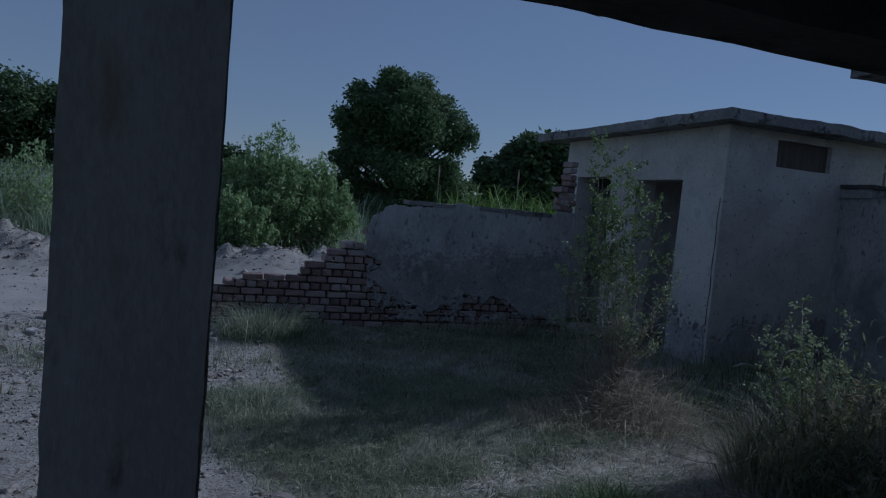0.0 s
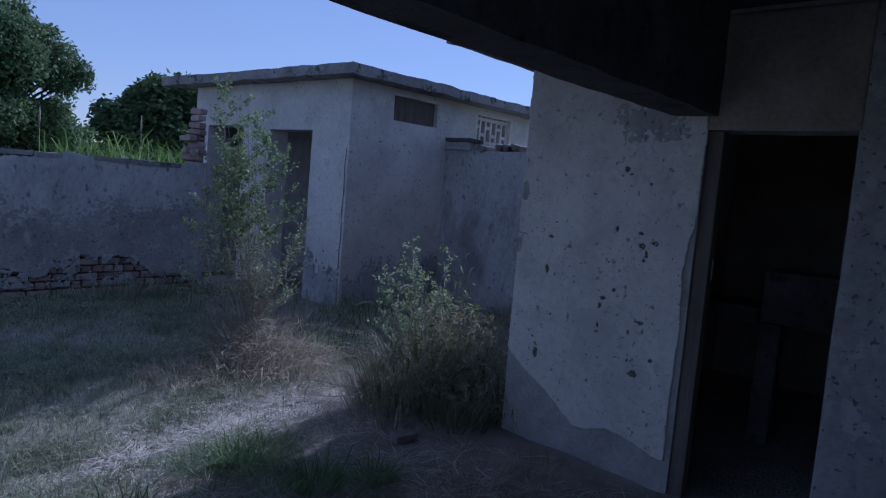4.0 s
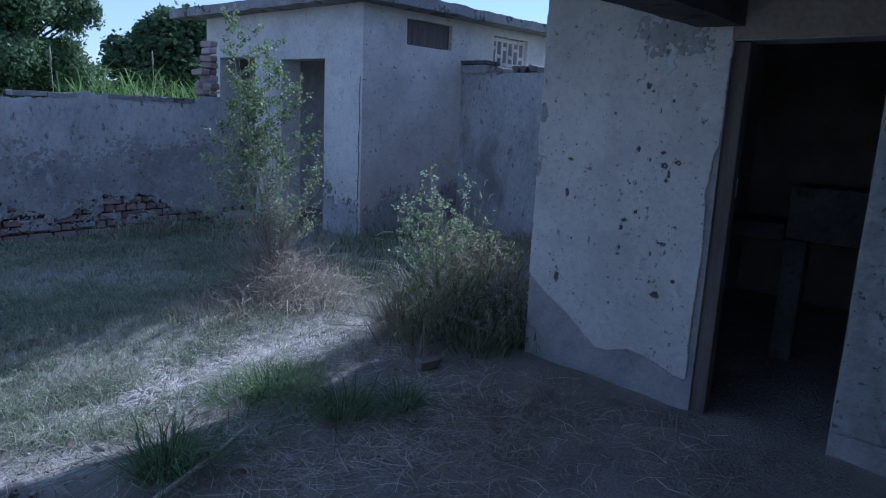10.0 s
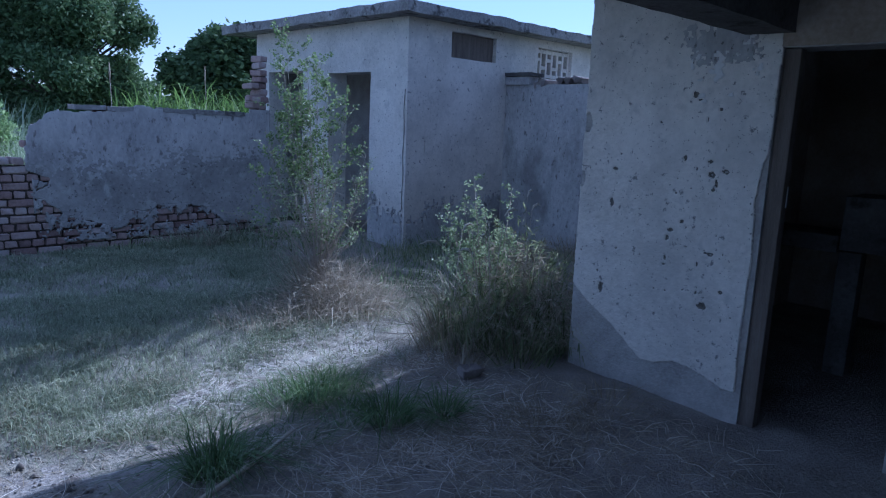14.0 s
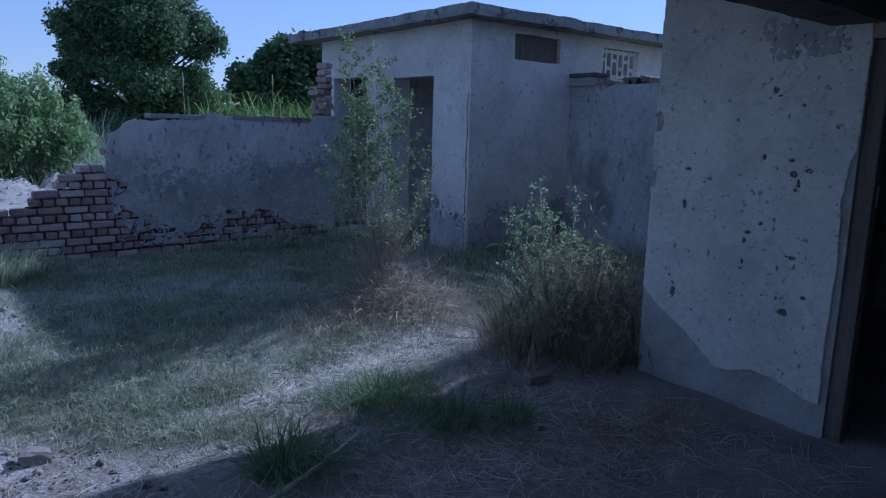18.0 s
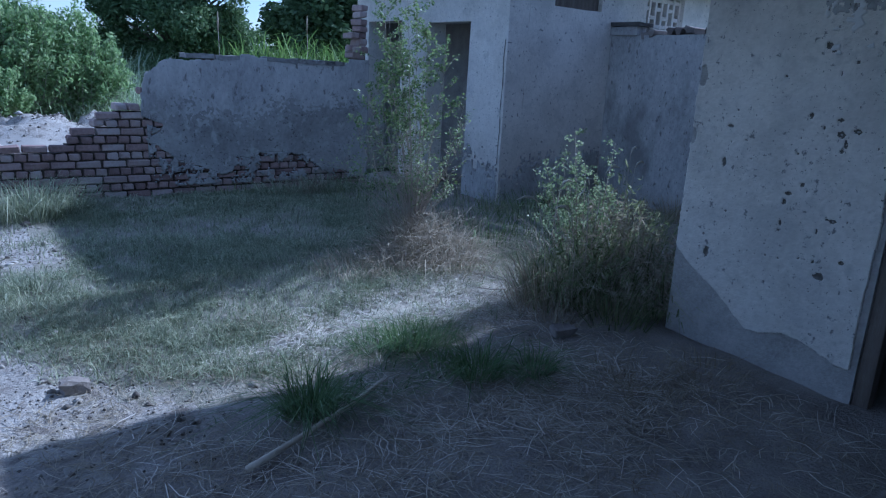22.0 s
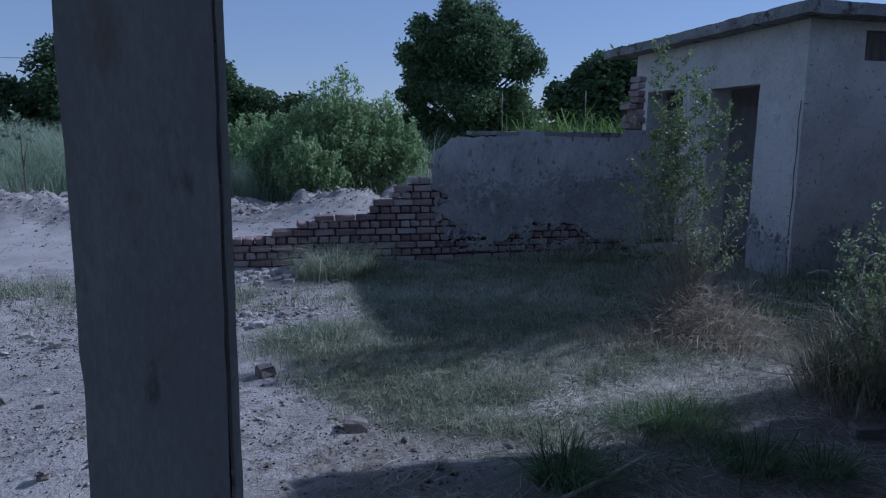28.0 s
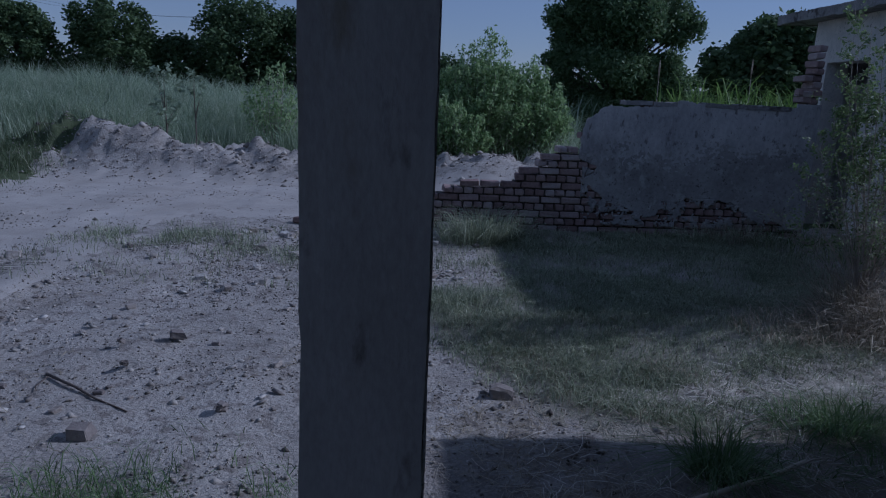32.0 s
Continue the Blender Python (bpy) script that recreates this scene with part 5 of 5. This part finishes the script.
for k, (x, y, h, w, n) in enumerate([(-40.9, 37.1, 5.9, 4.0, 6000), (-27, 48, 6.4, 4.6, 6000), (-22, 50.4, 7.1, 6.4, 9000), (-13.6, 53, 7.7, 7.0, 9000), (-9.8, 53.8, 7.2, 6.0, 8000), (-4.6, 54.5, 6.8, 5.0, 5000), (-2.0, 55.5, 4.8, 4.5, 4000),
                                     (-18, 52.5, 4.9, 4.5, 4000), (-35.2, 42.6, 4.8, 5.6, 6000), (-31.4, 45.3, 4.7, 5.0, 5000), (-46, 31, 5.1, 7, 6000), (-44, 34, 4.8, 6, 6000), (-48, 26, 5.2, 7, 6000), (-50, 20, 5.3, 7, 6000), (-38, 39.5, 4.9, 6, 6000), (-30, 46, 4.1, 5, 4000),
                                     (1.5, 56, 4.4, 5, 4000), (5, 56, 3.9, 6, 4000)]):
    tree("tree", "dark leafy tree in the far tree line", x, y, 0.3, h * 0.95, w, int(n * 2.2), 0.17, LEAF_FAR, 20 + k, 0.05, 60, trunk=0.2, group="far tree line", base=0.8)


def bush(label, x, y, z0, height, width, shoots, per, size, m, seed, long=2.4, deep=0.7, lean=0.0, thick=1.0):
    """A shrub of many upright shoots from one root, leafy along their upper parts."""
    r = np.random.default_rng(seed)
    ob = thing("shrub", label, "shrub", (x, y, z0))
    limbs, leaf = [], []
    for k in range(shoots):
        a, q = k * 2.399, math.sqrt((k + 0.5) / shoots)
        top = height * (1.02 - 0.55 * q ** 1.7) * r.uniform(0.72, 1.08)
        e = np.array([math.cos(a) * q * width / 2 + lean * top, math.sin(a) * q * width / 2 * deep, top])
        b = np.array([e[0] * 0.12, e[1] * 0.12, -0.05])
        mid = b * 0.5 + e * 0.5 + np.array([math.cos(a), math.sin(a) * deep, -0.3]) * q * width * 0.09
        limbs.append(([tuple(b), tuple(mid), tuple(e)], [0.012 * thick, 0.007 * thick, 0.002 * thick]))
        t = 1.04 - 0.85 * r.uniform(0, 1, per) ** 1.25
        c = (1 - t)[:, None] ** 2 * b + (2 * t * (1 - t))[:, None] * mid + (t ** 2)[:, None] * e
        leaf.append(c + r.normal(0, 1, (per, 3)) * (0.035 + 0.12 * (1.05 - t))[:, None] * np.array([1, 1, 0.8]) * height / 2)
    part("branchwork", tubes_mesh("branchwork", limbs, TWIG, 3), ob)
    part("crown", leaves_mesh("crown", np.concatenate(leaf), size, m, 1.3, long), ob)
    return ob


bush("bushy light green shrub behind the wall", 1.0, 13.9, 0.2, 2.35, 2.2, 130, 210, 0.036, LEAF_BUSH, 41)
bush("bushy light green shrub behind the wall", 2.0, 14.2, 0.2, 1.95, 1.9, 100, 180, 0.036, LEAF_BUSH, 42)
bush("bushy light green shrub behind the wall", 0.1, 14.3, 0.2, 1.75, 2.0, 90, 160, 0.038, LEAF_BUSH, 43)
bush("dark green low shrub beyond the earth bank", -0.7, 17.0, 0.3, 1.6, 3.0, 110, 120, 0.045, LEAF_BUSH, 44)
bush("low leafy shrub at the foot of the thicket", 0.4, 13.0, 0.25, 1.25, 1.5, 70, 130, 0.034, LEAF_BUSH, 48)
bush("small airy leafy tree among the tall grass", -3.3, 14.4, 0.3, 1.8, 1.4, 34, 60, 0.04, LEAF_BUSH, 45)
tree("shrub", "pale silvery milkweed among the tall grass", -5.0, 12.9, 0.4, 1.5, 0.7, 240, 0.06, LEAF_WHITE, 46, 0.3, 14, "shrub", 0.02)
tree("shrub", "pale silvery milkweed among the tall grass", -4.55, 13.2, 0.4, 1.45, 0.4, 110, 0.055, LEAF_WHITE, 47, 0.6, 8, "shrub", 0.02)
bush("dark leafy shrub on the road bank", -12.5, 11.0, 0.25, 1.9, 1.8, 120, 170, 0.03, LEAF_BUSH, 64, 2.4, 1.0, thick=0.6)

hx = rng.uniform(-62, 30, 26000)
hy = 60 - 0.012 * (hx + 5) ** 2 + rng.normal(0, 1.2, 26000)
hz = rng.uniform(0, 1, 26000) * (2.9 + 0.9 * np.array([noise.noise((v * 0.21, 3, 1)) for v in hx]) + 0.5 * np.array([noise.noise((v * 0.9, 7, 1)) for v in hx]))
thing("far_hedge", "continuous dark scrub along the far field edge", "hedge", kind="stuff", data=leaves_mesh("far_hedge", np.stack([hx, hy, hz], 1), 0.42, LEAF_FAR))

# the sapling in the yard
sap = thing("sapling", "slender sapling with small yellow-green leaves", "sapling", (3.0, 4.5, on_ground(3.0, 4.5)))
r_s = random.Random(11)
limbs, sites, pale_sites = [], [], []
RIGHT, AWAY = Vector((0.83, -0.56, 0)), Vector((0.56, 0.83, 0))


def sapling_stem(across, deep, top, thick):
    """One wand from the root: it fans out low, then climbs; side twigs carry the leaves in small bunches."""
    p0 = Vector((r_s.uniform(-0.04, 0.04), r_s.uniform(-0.04, 0.04), -0.05))
    p3 = RIGHT * across + AWAY * deep + Vector((0, 0, top))
    low = RIGHT * across * 0.12 + AWAY * deep * 0.12 + Vector((0, 0, 0.2 + top * 0.22))
    high = RIGHT * across * 0.9 + AWAY * deep * 0.9 + Vector((0, 0, top * 0.62))
    pts = []
    for q in range(8):
        t = q / 7
        p = p0 * (1 - t) ** 3 + low * 3 * t * (1 - t) ** 2 + high * 3 * t * t * (1 - t) + p3 * t ** 3
        pts.append(p + Vector((r_s.uniform(-1, 1), r_s.uniform(-1, 1), 0)) * 0.012 * t)
    limbs.append((pts, [thick * (1 - 0.85 * q / 7) for q in range(8)]))
    for q in range(int(12 + 14 * top)):
        t = r_s.uniform(0.25, 1.0)
        k = min(6, int(t * 7))
        b = pts[k].lerp(pts[k + 1], t * 7 - k)
        d = Vector((r_s.uniform(-1, 1), r_s.uniform(-1, 1), r_s.uniform(0.1, 1.3))).normalized() * r_s.uniform(0.07, 0.24) * (1.2 - 0.55 * b.z / 2.2)
        e = b + d
        limbs.append(([b, b + d * 0.5 + Vector((0, 0, 0.012)), e], [0.0021, 0.0015, 0.0008]))
        if r_s.random() < (0.9 if b.z < 0.38 else 0.45 if b.z < 0.8 else 0.1):
            continue  # a bare twig
        n = int(r_s.uniform(7, 17) * (0.9 if b.z < 0.9 else 2.0))
        for _ in range(n):
            p = b.lerp(e, r_s.uniform(0.25, 1.08)) + Vector((r_s.gauss(0, 1), r_s.gauss(0, 1), r_s.gauss(0, 1))) * 0.014
            (sites if b.z > 0.95 or r_s.random() < 0.35 else pale_sites).append(p)


for across, deep, top in ((-0.33, 0.05, 2.16), (-0.2, 0.1, 2.05), (-0.12, -0.1, 2.0), (-0.26, -0.14, 1.9), (-0.04, 0.06, 1.86), (-0.16, 0.18, 1.78), (0.03, -0.1, 1.7), (-0.3, 0.16, 1.66), (-0.36, -0.06, 1.5),
                          (0.08, 0.14, 1.55), (-0.44, 0.0, 1.34), (-0.1, -0.22, 1.45), (0.2, 0.0, 1.62), (0.36, 0.04, 1.16), (0.39, -0.06, 1.04), (0.33, 0.1, 0.9), (-0.4, 0.22, 1.1), (-0.5, -0.1, 0.98),
                          (-0.62, 0.02, 0.7), (-0.58, -0.14, 0.62), (-0.5, 0.18, 0.56), (0.27, -0.16, 0.62), (0.3, 0.08, 0.5), (-0.2, -0.26, 0.86), (0.1, -0.24, 0.8), (-0.34, -0.22, 0.74), (0.02, 0.26, 1.0)):
    sapling_stem(across, deep, top, 0.004 + 0.0016 * top)
for _ in range(30):
    a, h = r_s.uniform(0, 6.283), r_s.uniform(0.3, 0.75)
    limbs.append(([(r_s.uniform(-0.05, 0.05), r_s.uniform(-0.05, 0.05), 0), (math.cos(a) * 0.06, math.sin(a) * 0.06, h * 0.6), (math.cos(a) * 0.16, math.sin(a) * 0.16, h)], [0.0035, 0.0026, 0.001]))
part("branchwork", tubes_mesh("branchwork", limbs, TWIG, 4), sap)
part("foliage", leaves_mesh("foliage", np.array([tuple(v) for v in sites]), 0.0165, LEAF_SAP, 0.7, 1.6), sap, "yellow-green young leaves")
part("foliage", leaves_mesh("foliage", np.array([tuple(v) for v in pale_sites]), 0.0125, LEAF_PALE, 0.7, 1.8), sap, "small dull grey-green leaves")

# leafy weed at the wall corner
weed = thing("weed", "leafy pale green weed by the wall corner", "weed", (3.5, 3.05, on_ground(3.5, 3.05)))
sites = []
for k, (tx, ty, tz) in enumerate([(-0.19, 0.0, 1.13), (-0.24, 0.05, 0.98), (-0.42, 0.03, 0.92), (-0.03, 0.02, 0.88), (-0.47, -0.02, 0.79), (0.14, 0.0, 0.72), (-0.26, -0.06, 0.8), (-0.1, 0.06, 0.92), (-0.33, 0.08, 0.84), (0.2, -0.03, 1.04), (0.33, 0.04, 0.66)]):
    p0, p3 = Vector((tx * 0.2, ty * 0.2, -0.02)), Vector((tx, ty, tz))
    part("stem", tubes_mesh("stem", [([p0, p0.lerp(p3, 0.5) + Vector((0.02, 0, 0)), p3], [0.006, 0.0045, 0.002])], TWIG, 4), weed)
    for s in range(11):
        t = 0.48 + 0.05 * s
        a = s * 2.4 + k
        tip = p0.lerp(p3, t) + Vector((math.cos(a), math.sin(a), 0.55)) * r_s.uniform(0.06, 0.19) * (1.35 - t)
        for _ in range(24):
            sites.append(p0.lerp(p3, t).lerp(tip, r_s.uniform(0.2, 1.15)) + Vector((r_s.gauss(0, 0.014), r_s.gauss(0, 0.014), r_s.gauss(0, 0.012))))
part("foliage", leaves_mesh("foliage", np.array([tuple(v) for v in sites]), 0.0125, LEAF_PALE, 0.7, 1.9), weed)
for x, y, h, lean in ((2.85, 2.75, 0.72, -0.16), (3.0, 2.9, 0.78, 0.1), (3.1, 2.65, 0.74, -0.06), (3.3, 2.8, 0.86, 0.12), (3.5, 2.7, 0.9, 0.08), (2.95, 2.6, 0.66, -0.12), (3.65, 2.85, 0.98, 0.05), (3.2, 2.75, 0.8, -0.03)):
    ob = thing("seed_stalk", "arching dry grass stalk with a pale seed head", "plant", (x, y, on_ground(x, y)), "grass seed stalks")
    part("stem", tubes_mesh("stem", [([(0, 0, 0), (lean * 0.2, 0, h * 0.6), (lean * 0.7, 0.01, h)], [0.003, 0.0025, 0.002])], TWIG, 4), ob)
    part("seed_head", tubes_mesh("seed_head", [([(lean * 0.7, 0.01, h), (lean * 1.0, 0.01, h + 0.035), (lean * 1.45, 0.01, h + 0.045), (lean * 1.9, 0.01, h + 0.03)], [0.003, 0.008, 0.008, 0.002])], STRAW, 5), ob)
dead = thing("dead_branch", "bare pale dead twig by the weeds", "branch", (2.95, 3.0, on_ground(2.95, 3.0)))
limbs = [([(0, 0, 0), (-0.12, 0.1, 0.12), (-0.3, 0.25, 0.17)], [0.006, 0.004, 0.002]), ([(-0.12, 0.1, 0.12), (-0.22, 0.14, 0.2), (-0.3, 0.16, 0.3)], [0.004, 0.003, 0.0015]), ([(-0.06, 0.05, 0.07), (-0.25, 0.1, 0.08), (-0.4, 0.2, 0.1)], [0.004, 0.003, 0.0015])]
part("twigs", tubes_mesh("twigs", limbs, TWIG, 5), dead)

for k, (x, y, h, w) in enumerate([(3.15, 2.7, 0.55, 0.75), (3.6, 2.85, 0.75, 0.9), (3.9, 3.1, 0.8, 0.8), (3.4, 2.4, 0.45, 0.7)]):
    bush("wiry olive weed in the grass clump", x, y, on_ground(x, y), h, w, 40, 34, 0.012, (WEEDGRASS, DEADGRASS)[k % 2], 80 + k, 5.5, 1.0, thick=0.3)

# tall grass and crops round the yard
p = scatter(100000, lambda x, y: np.clip((y - 13.0 - 0.5 * bumps(x, y, 0.6, 2)) / 1.2, 0, 1) * (np.hypot((x + 11.2) / 1.5, (y - 12.6) / 1.0) > 1) * (0.3 + 0.7 * patchy(x, y, 0.9, 2, -0.3, 2)), -16, 3.4, 12.8, 21)
grass("feather_grass", "tall grey-green feathery grass beyond the earth bank", p, rng.uniform(0.7, 1.35, len(p)) * np.clip(0.75 + (p[:, 1] - 13) * 0.07, 0.6, 1.25) * (1 + 0.45 * bumps(p[:, 0], p[:, 1], 0.7, 12)), 0.013, 0.5, KANS)
p = scatter(14000, lambda x, y: 0.9 + 0 * x, -32, 12, 21, 34)
grass("far_grass", "distant band of tall grass", p, rng.uniform(1.0, 1.7, len(p)), 0.05, 0.3, KANS)
def heap_off(x, y):
    return (np.hypot((x + 11.2) / 1.5, (y - 12.6) / 1.0) > 1) & (np.hypot((x + 9.2) / 1.3, (y - 12.4) / 0.7) > 1)


def bank_keep(x, y):
    return np.clip((-6.1 - x - 0.45 * bumps(x, y, 0.8, 1) - 0.35 * bumps(x, y, 2.5, 1)) / 0.5, 0, 1) * (0.3 + 0.7 * patchy(x, y, 1.3, 2, -0.2, 2.5)) * heap_off(x, y)


p = scatter(60000, bank_keep, -12.5, -5.4, 0.5, 13)
h = rng.uniform(0.2, 0.5, len(p)) * np.clip(0.3 + (-6.0 - p[:, 0]) * 0.5, 0.3, 1.0) * (1 + 0.8 * bumps(p[:, 0], p[:, 1], 1.1, 12))
grass("bank_grass", "tall feathery grass on the bank beside the road", p, h * 0.75, 0.012, 0.75, BANKGRASS)
def mound(x, y, n, h, w, m):
    """A bushy dome of short fine blades, each leaning out of the mound."""
    a, up = rng.uniform(0, 6.283, n), rng.uniform(0, 1, n) ** 0.8
    q = (1 - 0.55 * rng.uniform(0, 1, n) ** 1.6) * (1 + 0.3 * bumps(np.cos(a) * 1.4 + x * 3, np.sin(a) * 1.4 + up * 2, 1.3, y))
    r = w / 2 * q * np.sqrt(1 - up ** 2 * 0.92)
    px, py = x + r * np.cos(a), y + r * np.sin(a)
    pts = np.stack([px, py, ground_z(px, py, False) - 0.02 + h * 0.85 * q * up], 1)
    return thing("grass_mound", "rounded feathery grass mound on the road bank", "grass mound", group="grass mounds",
                 data=blades_mesh("grass_mound", pts, rng.uniform(0.1, 0.26, n) * (0.6 + 0.5 * h), 0.0085, 0.35 + 0.8 * (1 - up), m, towards=a))


r_m = np.random.default_rng(71)
edge_y = np.array([2.0, 2.8, 3.2, 4.1, 4.8, 5.4, 7.1, 10.0, 12.5])
edge_x = np.array([-6.15, -6.3, -6.2, -6.4, -6.3, -6.1, -6.3, -7.4, -8.4])
for k in range(36):
    y = 1.9 + 9.8 * (k + r_m.uniform(0, 1)) / 36
    back = (0.45, 1.3, 0.55, 2.2)[k % 4]
    x = np.interp(y, edge_y, edge_x) - back * r_m.uniform(0.85, 1.2)
    if not heap_off(np.array([x]), np.array([y]))[0]:
        continue
    h, w = (0.36 + 0.2 * min(back, 1.4)) * r_m.uniform(0.75, 1.25) * np.interp(y, [2, 4.5, 7, 9], [0.75, 1.1, 1.6, 1.3]), r_m.uniform(0.75, 1.35)
    mound(x, y, 3000, h, w, (KANS, PALEGRASS, KANS, BANKGRASS)[(k * 7) % 4])
p = scatter(26000, lambda x, y: bank_keep(x, y) * patchy(x, y, 1.0, 22, 0.0, 3), -12.5, -5.4, 0.5, 13)
grass("bank_seed_grass", "pale seeding stems among the bank grass", p, rng.uniform(0.5, 1.05, len(p)) * np.clip(0.3 + (-6.0 - p[:, 0]) * 0.5, 0.3, 1.0), 0.007, 0.6, PALEGRASS)
p = scatter(9000, lambda x, y: 0.9 + 0 * x, -30, -12, -2, 24)
grass("field_grass", "tall grass over the field", p, rng.uniform(0.8, 1.4, len(p)), 0.03, 0.35, KANS)


def stalks(n, x0, x1, y0, y1, h0, h1, label, name, m=CROP, wide=0.04):
    """Standing crop: upright stalks with long arching leaves."""
    pts = scatter(n, lambda x, y: 1.0 + 0 * x, x0, x1, y0, y1)
    h = rng.uniform(h0, h1, len(pts))
    base, hh = [], []
    for k in range(6):
        base.append(pts + np.stack([0 * h, 0 * h, h * (0.05 + 0.15 * k)], 1))
        hh.append(h * rng.uniform(0.3, 0.5, len(pts)))
    base.append(pts)
    hh.append(h * 1.1)
    b = np.concatenate(base)
    return thing(name, label, "crop", kind="stuff", data=blades_mesh(name, b, np.concatenate(hh), np.r_[np.full(6 * len(pts), wide), np.full(len(pts), 0.02)], np.r_[np.full(6 * len(pts), 0.9), np.full(len(pts), 0.06)], m))


stalks(1000, -13, -7.5, 2.6, 8.2, 0.6, 1.1, "standing green maize crop beside the road", "maize_crop", MAIZE, 0.032)
stalks(560, 3.7, 7.2, 9.7, 11.6, 1.35, 1.78, "bright green crop behind the boundary wall", "field_crop", wide=0.03)
p = scatter(6000, lambda x, y: 1.0 * (x > 3.0 + 0.3 * (y - 9.5)), 2.6, 14, 9.5, 20)
grass("crop_grass", "green crop grass behind the boundary wall", p, rng.uniform(1.0, 1.5, len(p)), 0.025, 0.35, CROP)
for x, y, h in ((2.96, 9.24, 2.03), (4.55, 9.9, 2.15)):
    ob = thing("seed_stalk", "tall bare seed stalk behind the boundary wall", "plant", (x, y, on_ground(x, y)), "seed stalks")
    part("stem", tubes_mesh("stem", [([(0, 0, 0), (0.01, 0, h * 0.6), (0.0, 0.01, h)], [0.006, 0.005, 0.003])], TWIG, 4), ob)
    part("seed_head", tubes_mesh("seed_head", [([(0, 0.01, h * 0.9), (0, 0.01, h * 0.96), (0, 0.01, h * 1.03)], [0.007, 0.014, 0.004])], DEADGRASS, 5), ob)

# palms and the power pole, far off


def palm(x, y, z, trunk_h, frond, n, label, seed):
    r = random.Random(seed)
    ob = thing("palm_tree", label, "palm", (x, y, z))
    part("trunk", tubes_mesh("trunk", [([(0, 0, -0.5), (0.1, 0, trunk_h * 0.5), (0, 0, trunk_h)], [0.2, 0.16, 0.14])], BARK, 8), ob)
    c, s = [], []
    for k in range(n):
        a, up = r.uniform(0, 6.283), r.uniform(-0.5, 1.2)
        for q in range(26):
            t = (q + 1) / 26
            d = Vector((math.cos(a), math.sin(a), 0)) * frond * t * math.cos(up * 0.6)
            zz = trunk_h + frond * (t * math.sin(up) - 0.75 * t * t)
            for side in (-1, 1):
                c.append((d.x - math.sin(a) * side * frond * 0.07, d.y + math.cos(a) * side * frond * 0.07, zz - 0.02 * frond))
    part("fronds", leaves_mesh("fronds", np.array(c), frond * 0.05, LEAF_FAR, 0.6, 5.0), ob)


palm(-16.8, 8.6, 0.3, 3.0, 1.9, 22, "dark date palm standing over the field", 1)
palm(0.7, 69.6, 0.3, 4.2, 1.1, 14, "small distant date palm on the skyline", 2)
pole = thing("power_pole", "distant steel power pole with crossarm", "power pole", (-6.75, 59.3, 0.2))
part("mast", tubes_mesh("mast", [([(0, 0, 0), (0, 0, 8.1)], [0.09, 0.06])], STEEL, 8), pole)
part("crossarm", box_mesh("crossarm", (-0.95, -0.05, 7.85), (0.95, 0.05, 7.97), STEEL, 0.01), pole)
part("crossarm", box_mesh("crossarm", (-0.5, -0.05, 7.45), (0.5, 0.05, 7.55), STEEL, 0.01), pole)
for x in (-0.85, 0.85, 0.0):
    part("insulator", tubes_mesh("insulator", [([(x, 0, 7.97), (x, 0, 8.2)], [0.05, 0.03])], PLASTER, 6), pole)
wire = thing("power_line", "thin power cable across the sky", "cable")
for dx in (-0.85, 0.85):
    pts = [(-6.75 + dx + 14 * t * -1, 59.3 + 2 * t, 8.4 - 1.2 * t * (2 - t)) for t in np.linspace(0, 2, 9)]
    part("cable", tubes_mesh("cable", [(pts, [0.012] * 9)], STEEL, 4), wire)

# ---- bricks of the boundary wall ----
r_b = random.Random(9)
row = 0
while row * COURSE < 2.2:
    z = row * COURSE + 0.036
    pitch, kinds, depth = (0.236, STRETCHERS, 0.054) if row % 2 == 0 else (0.118, HEADERS, 0.111)
    x = -2.05 + (r_b.uniform(-0.012, 0.012) if row % 2 else r_b.uniform(-0.035, 0.035))
    while x < 4.2:
        top = profile(np.array([x - 0.02, x + 0.02])).min()
        show = z + 0.03 < top and not (plastered(np.array([x - pitch * 0.4]), np.array([z]))[0] and plastered(np.array([x + pitch * 0.4]), np.array([z]))[0])
        cap = x > 1.5 and z + 0.03 < top <= z + 0.03 + COURSE
        if show or cap:
            ob = part("brick", r_b.choice(kinds), boundary, loc=(x, WALL_Y + depth + r_b.uniform(-0.008, 0.009) + (0.03 if cap and not show else 0), z))
            loose = 0.09 if top < z + 0.05 + COURSE else 0.03
            ob.rotation_euler = (r_b.uniform(-0.5, 0.5) * loose, r_b.uniform(-0.5, 0.5) * loose, r_b.uniform(-1, 1) * loose)
        x += pitch
    row += 1
# the toothed stub where the wall ran on against the outbuilding
for k in range(8):
    z = 1.56 + COURSE * k + 0.036
    for x in (4.19, 4.075) if k % 2 else (4.18,):
        if z + 0.02 < profile(np.array([x]))[0] + 0.05:
            ob = part("brick", r_b.choice(HEADERS), boundary, loc=(x + r_b.uniform(-0.015, 0.015), WALL_Y + 0.105 + r_b.uniform(-0.02, 0.02), z))
            ob.rotation_euler = (r_b.uniform(-0.05, 0.05), r_b.uniform(-0.06, 0.06), r_b.uniform(-0.12, 0.12))
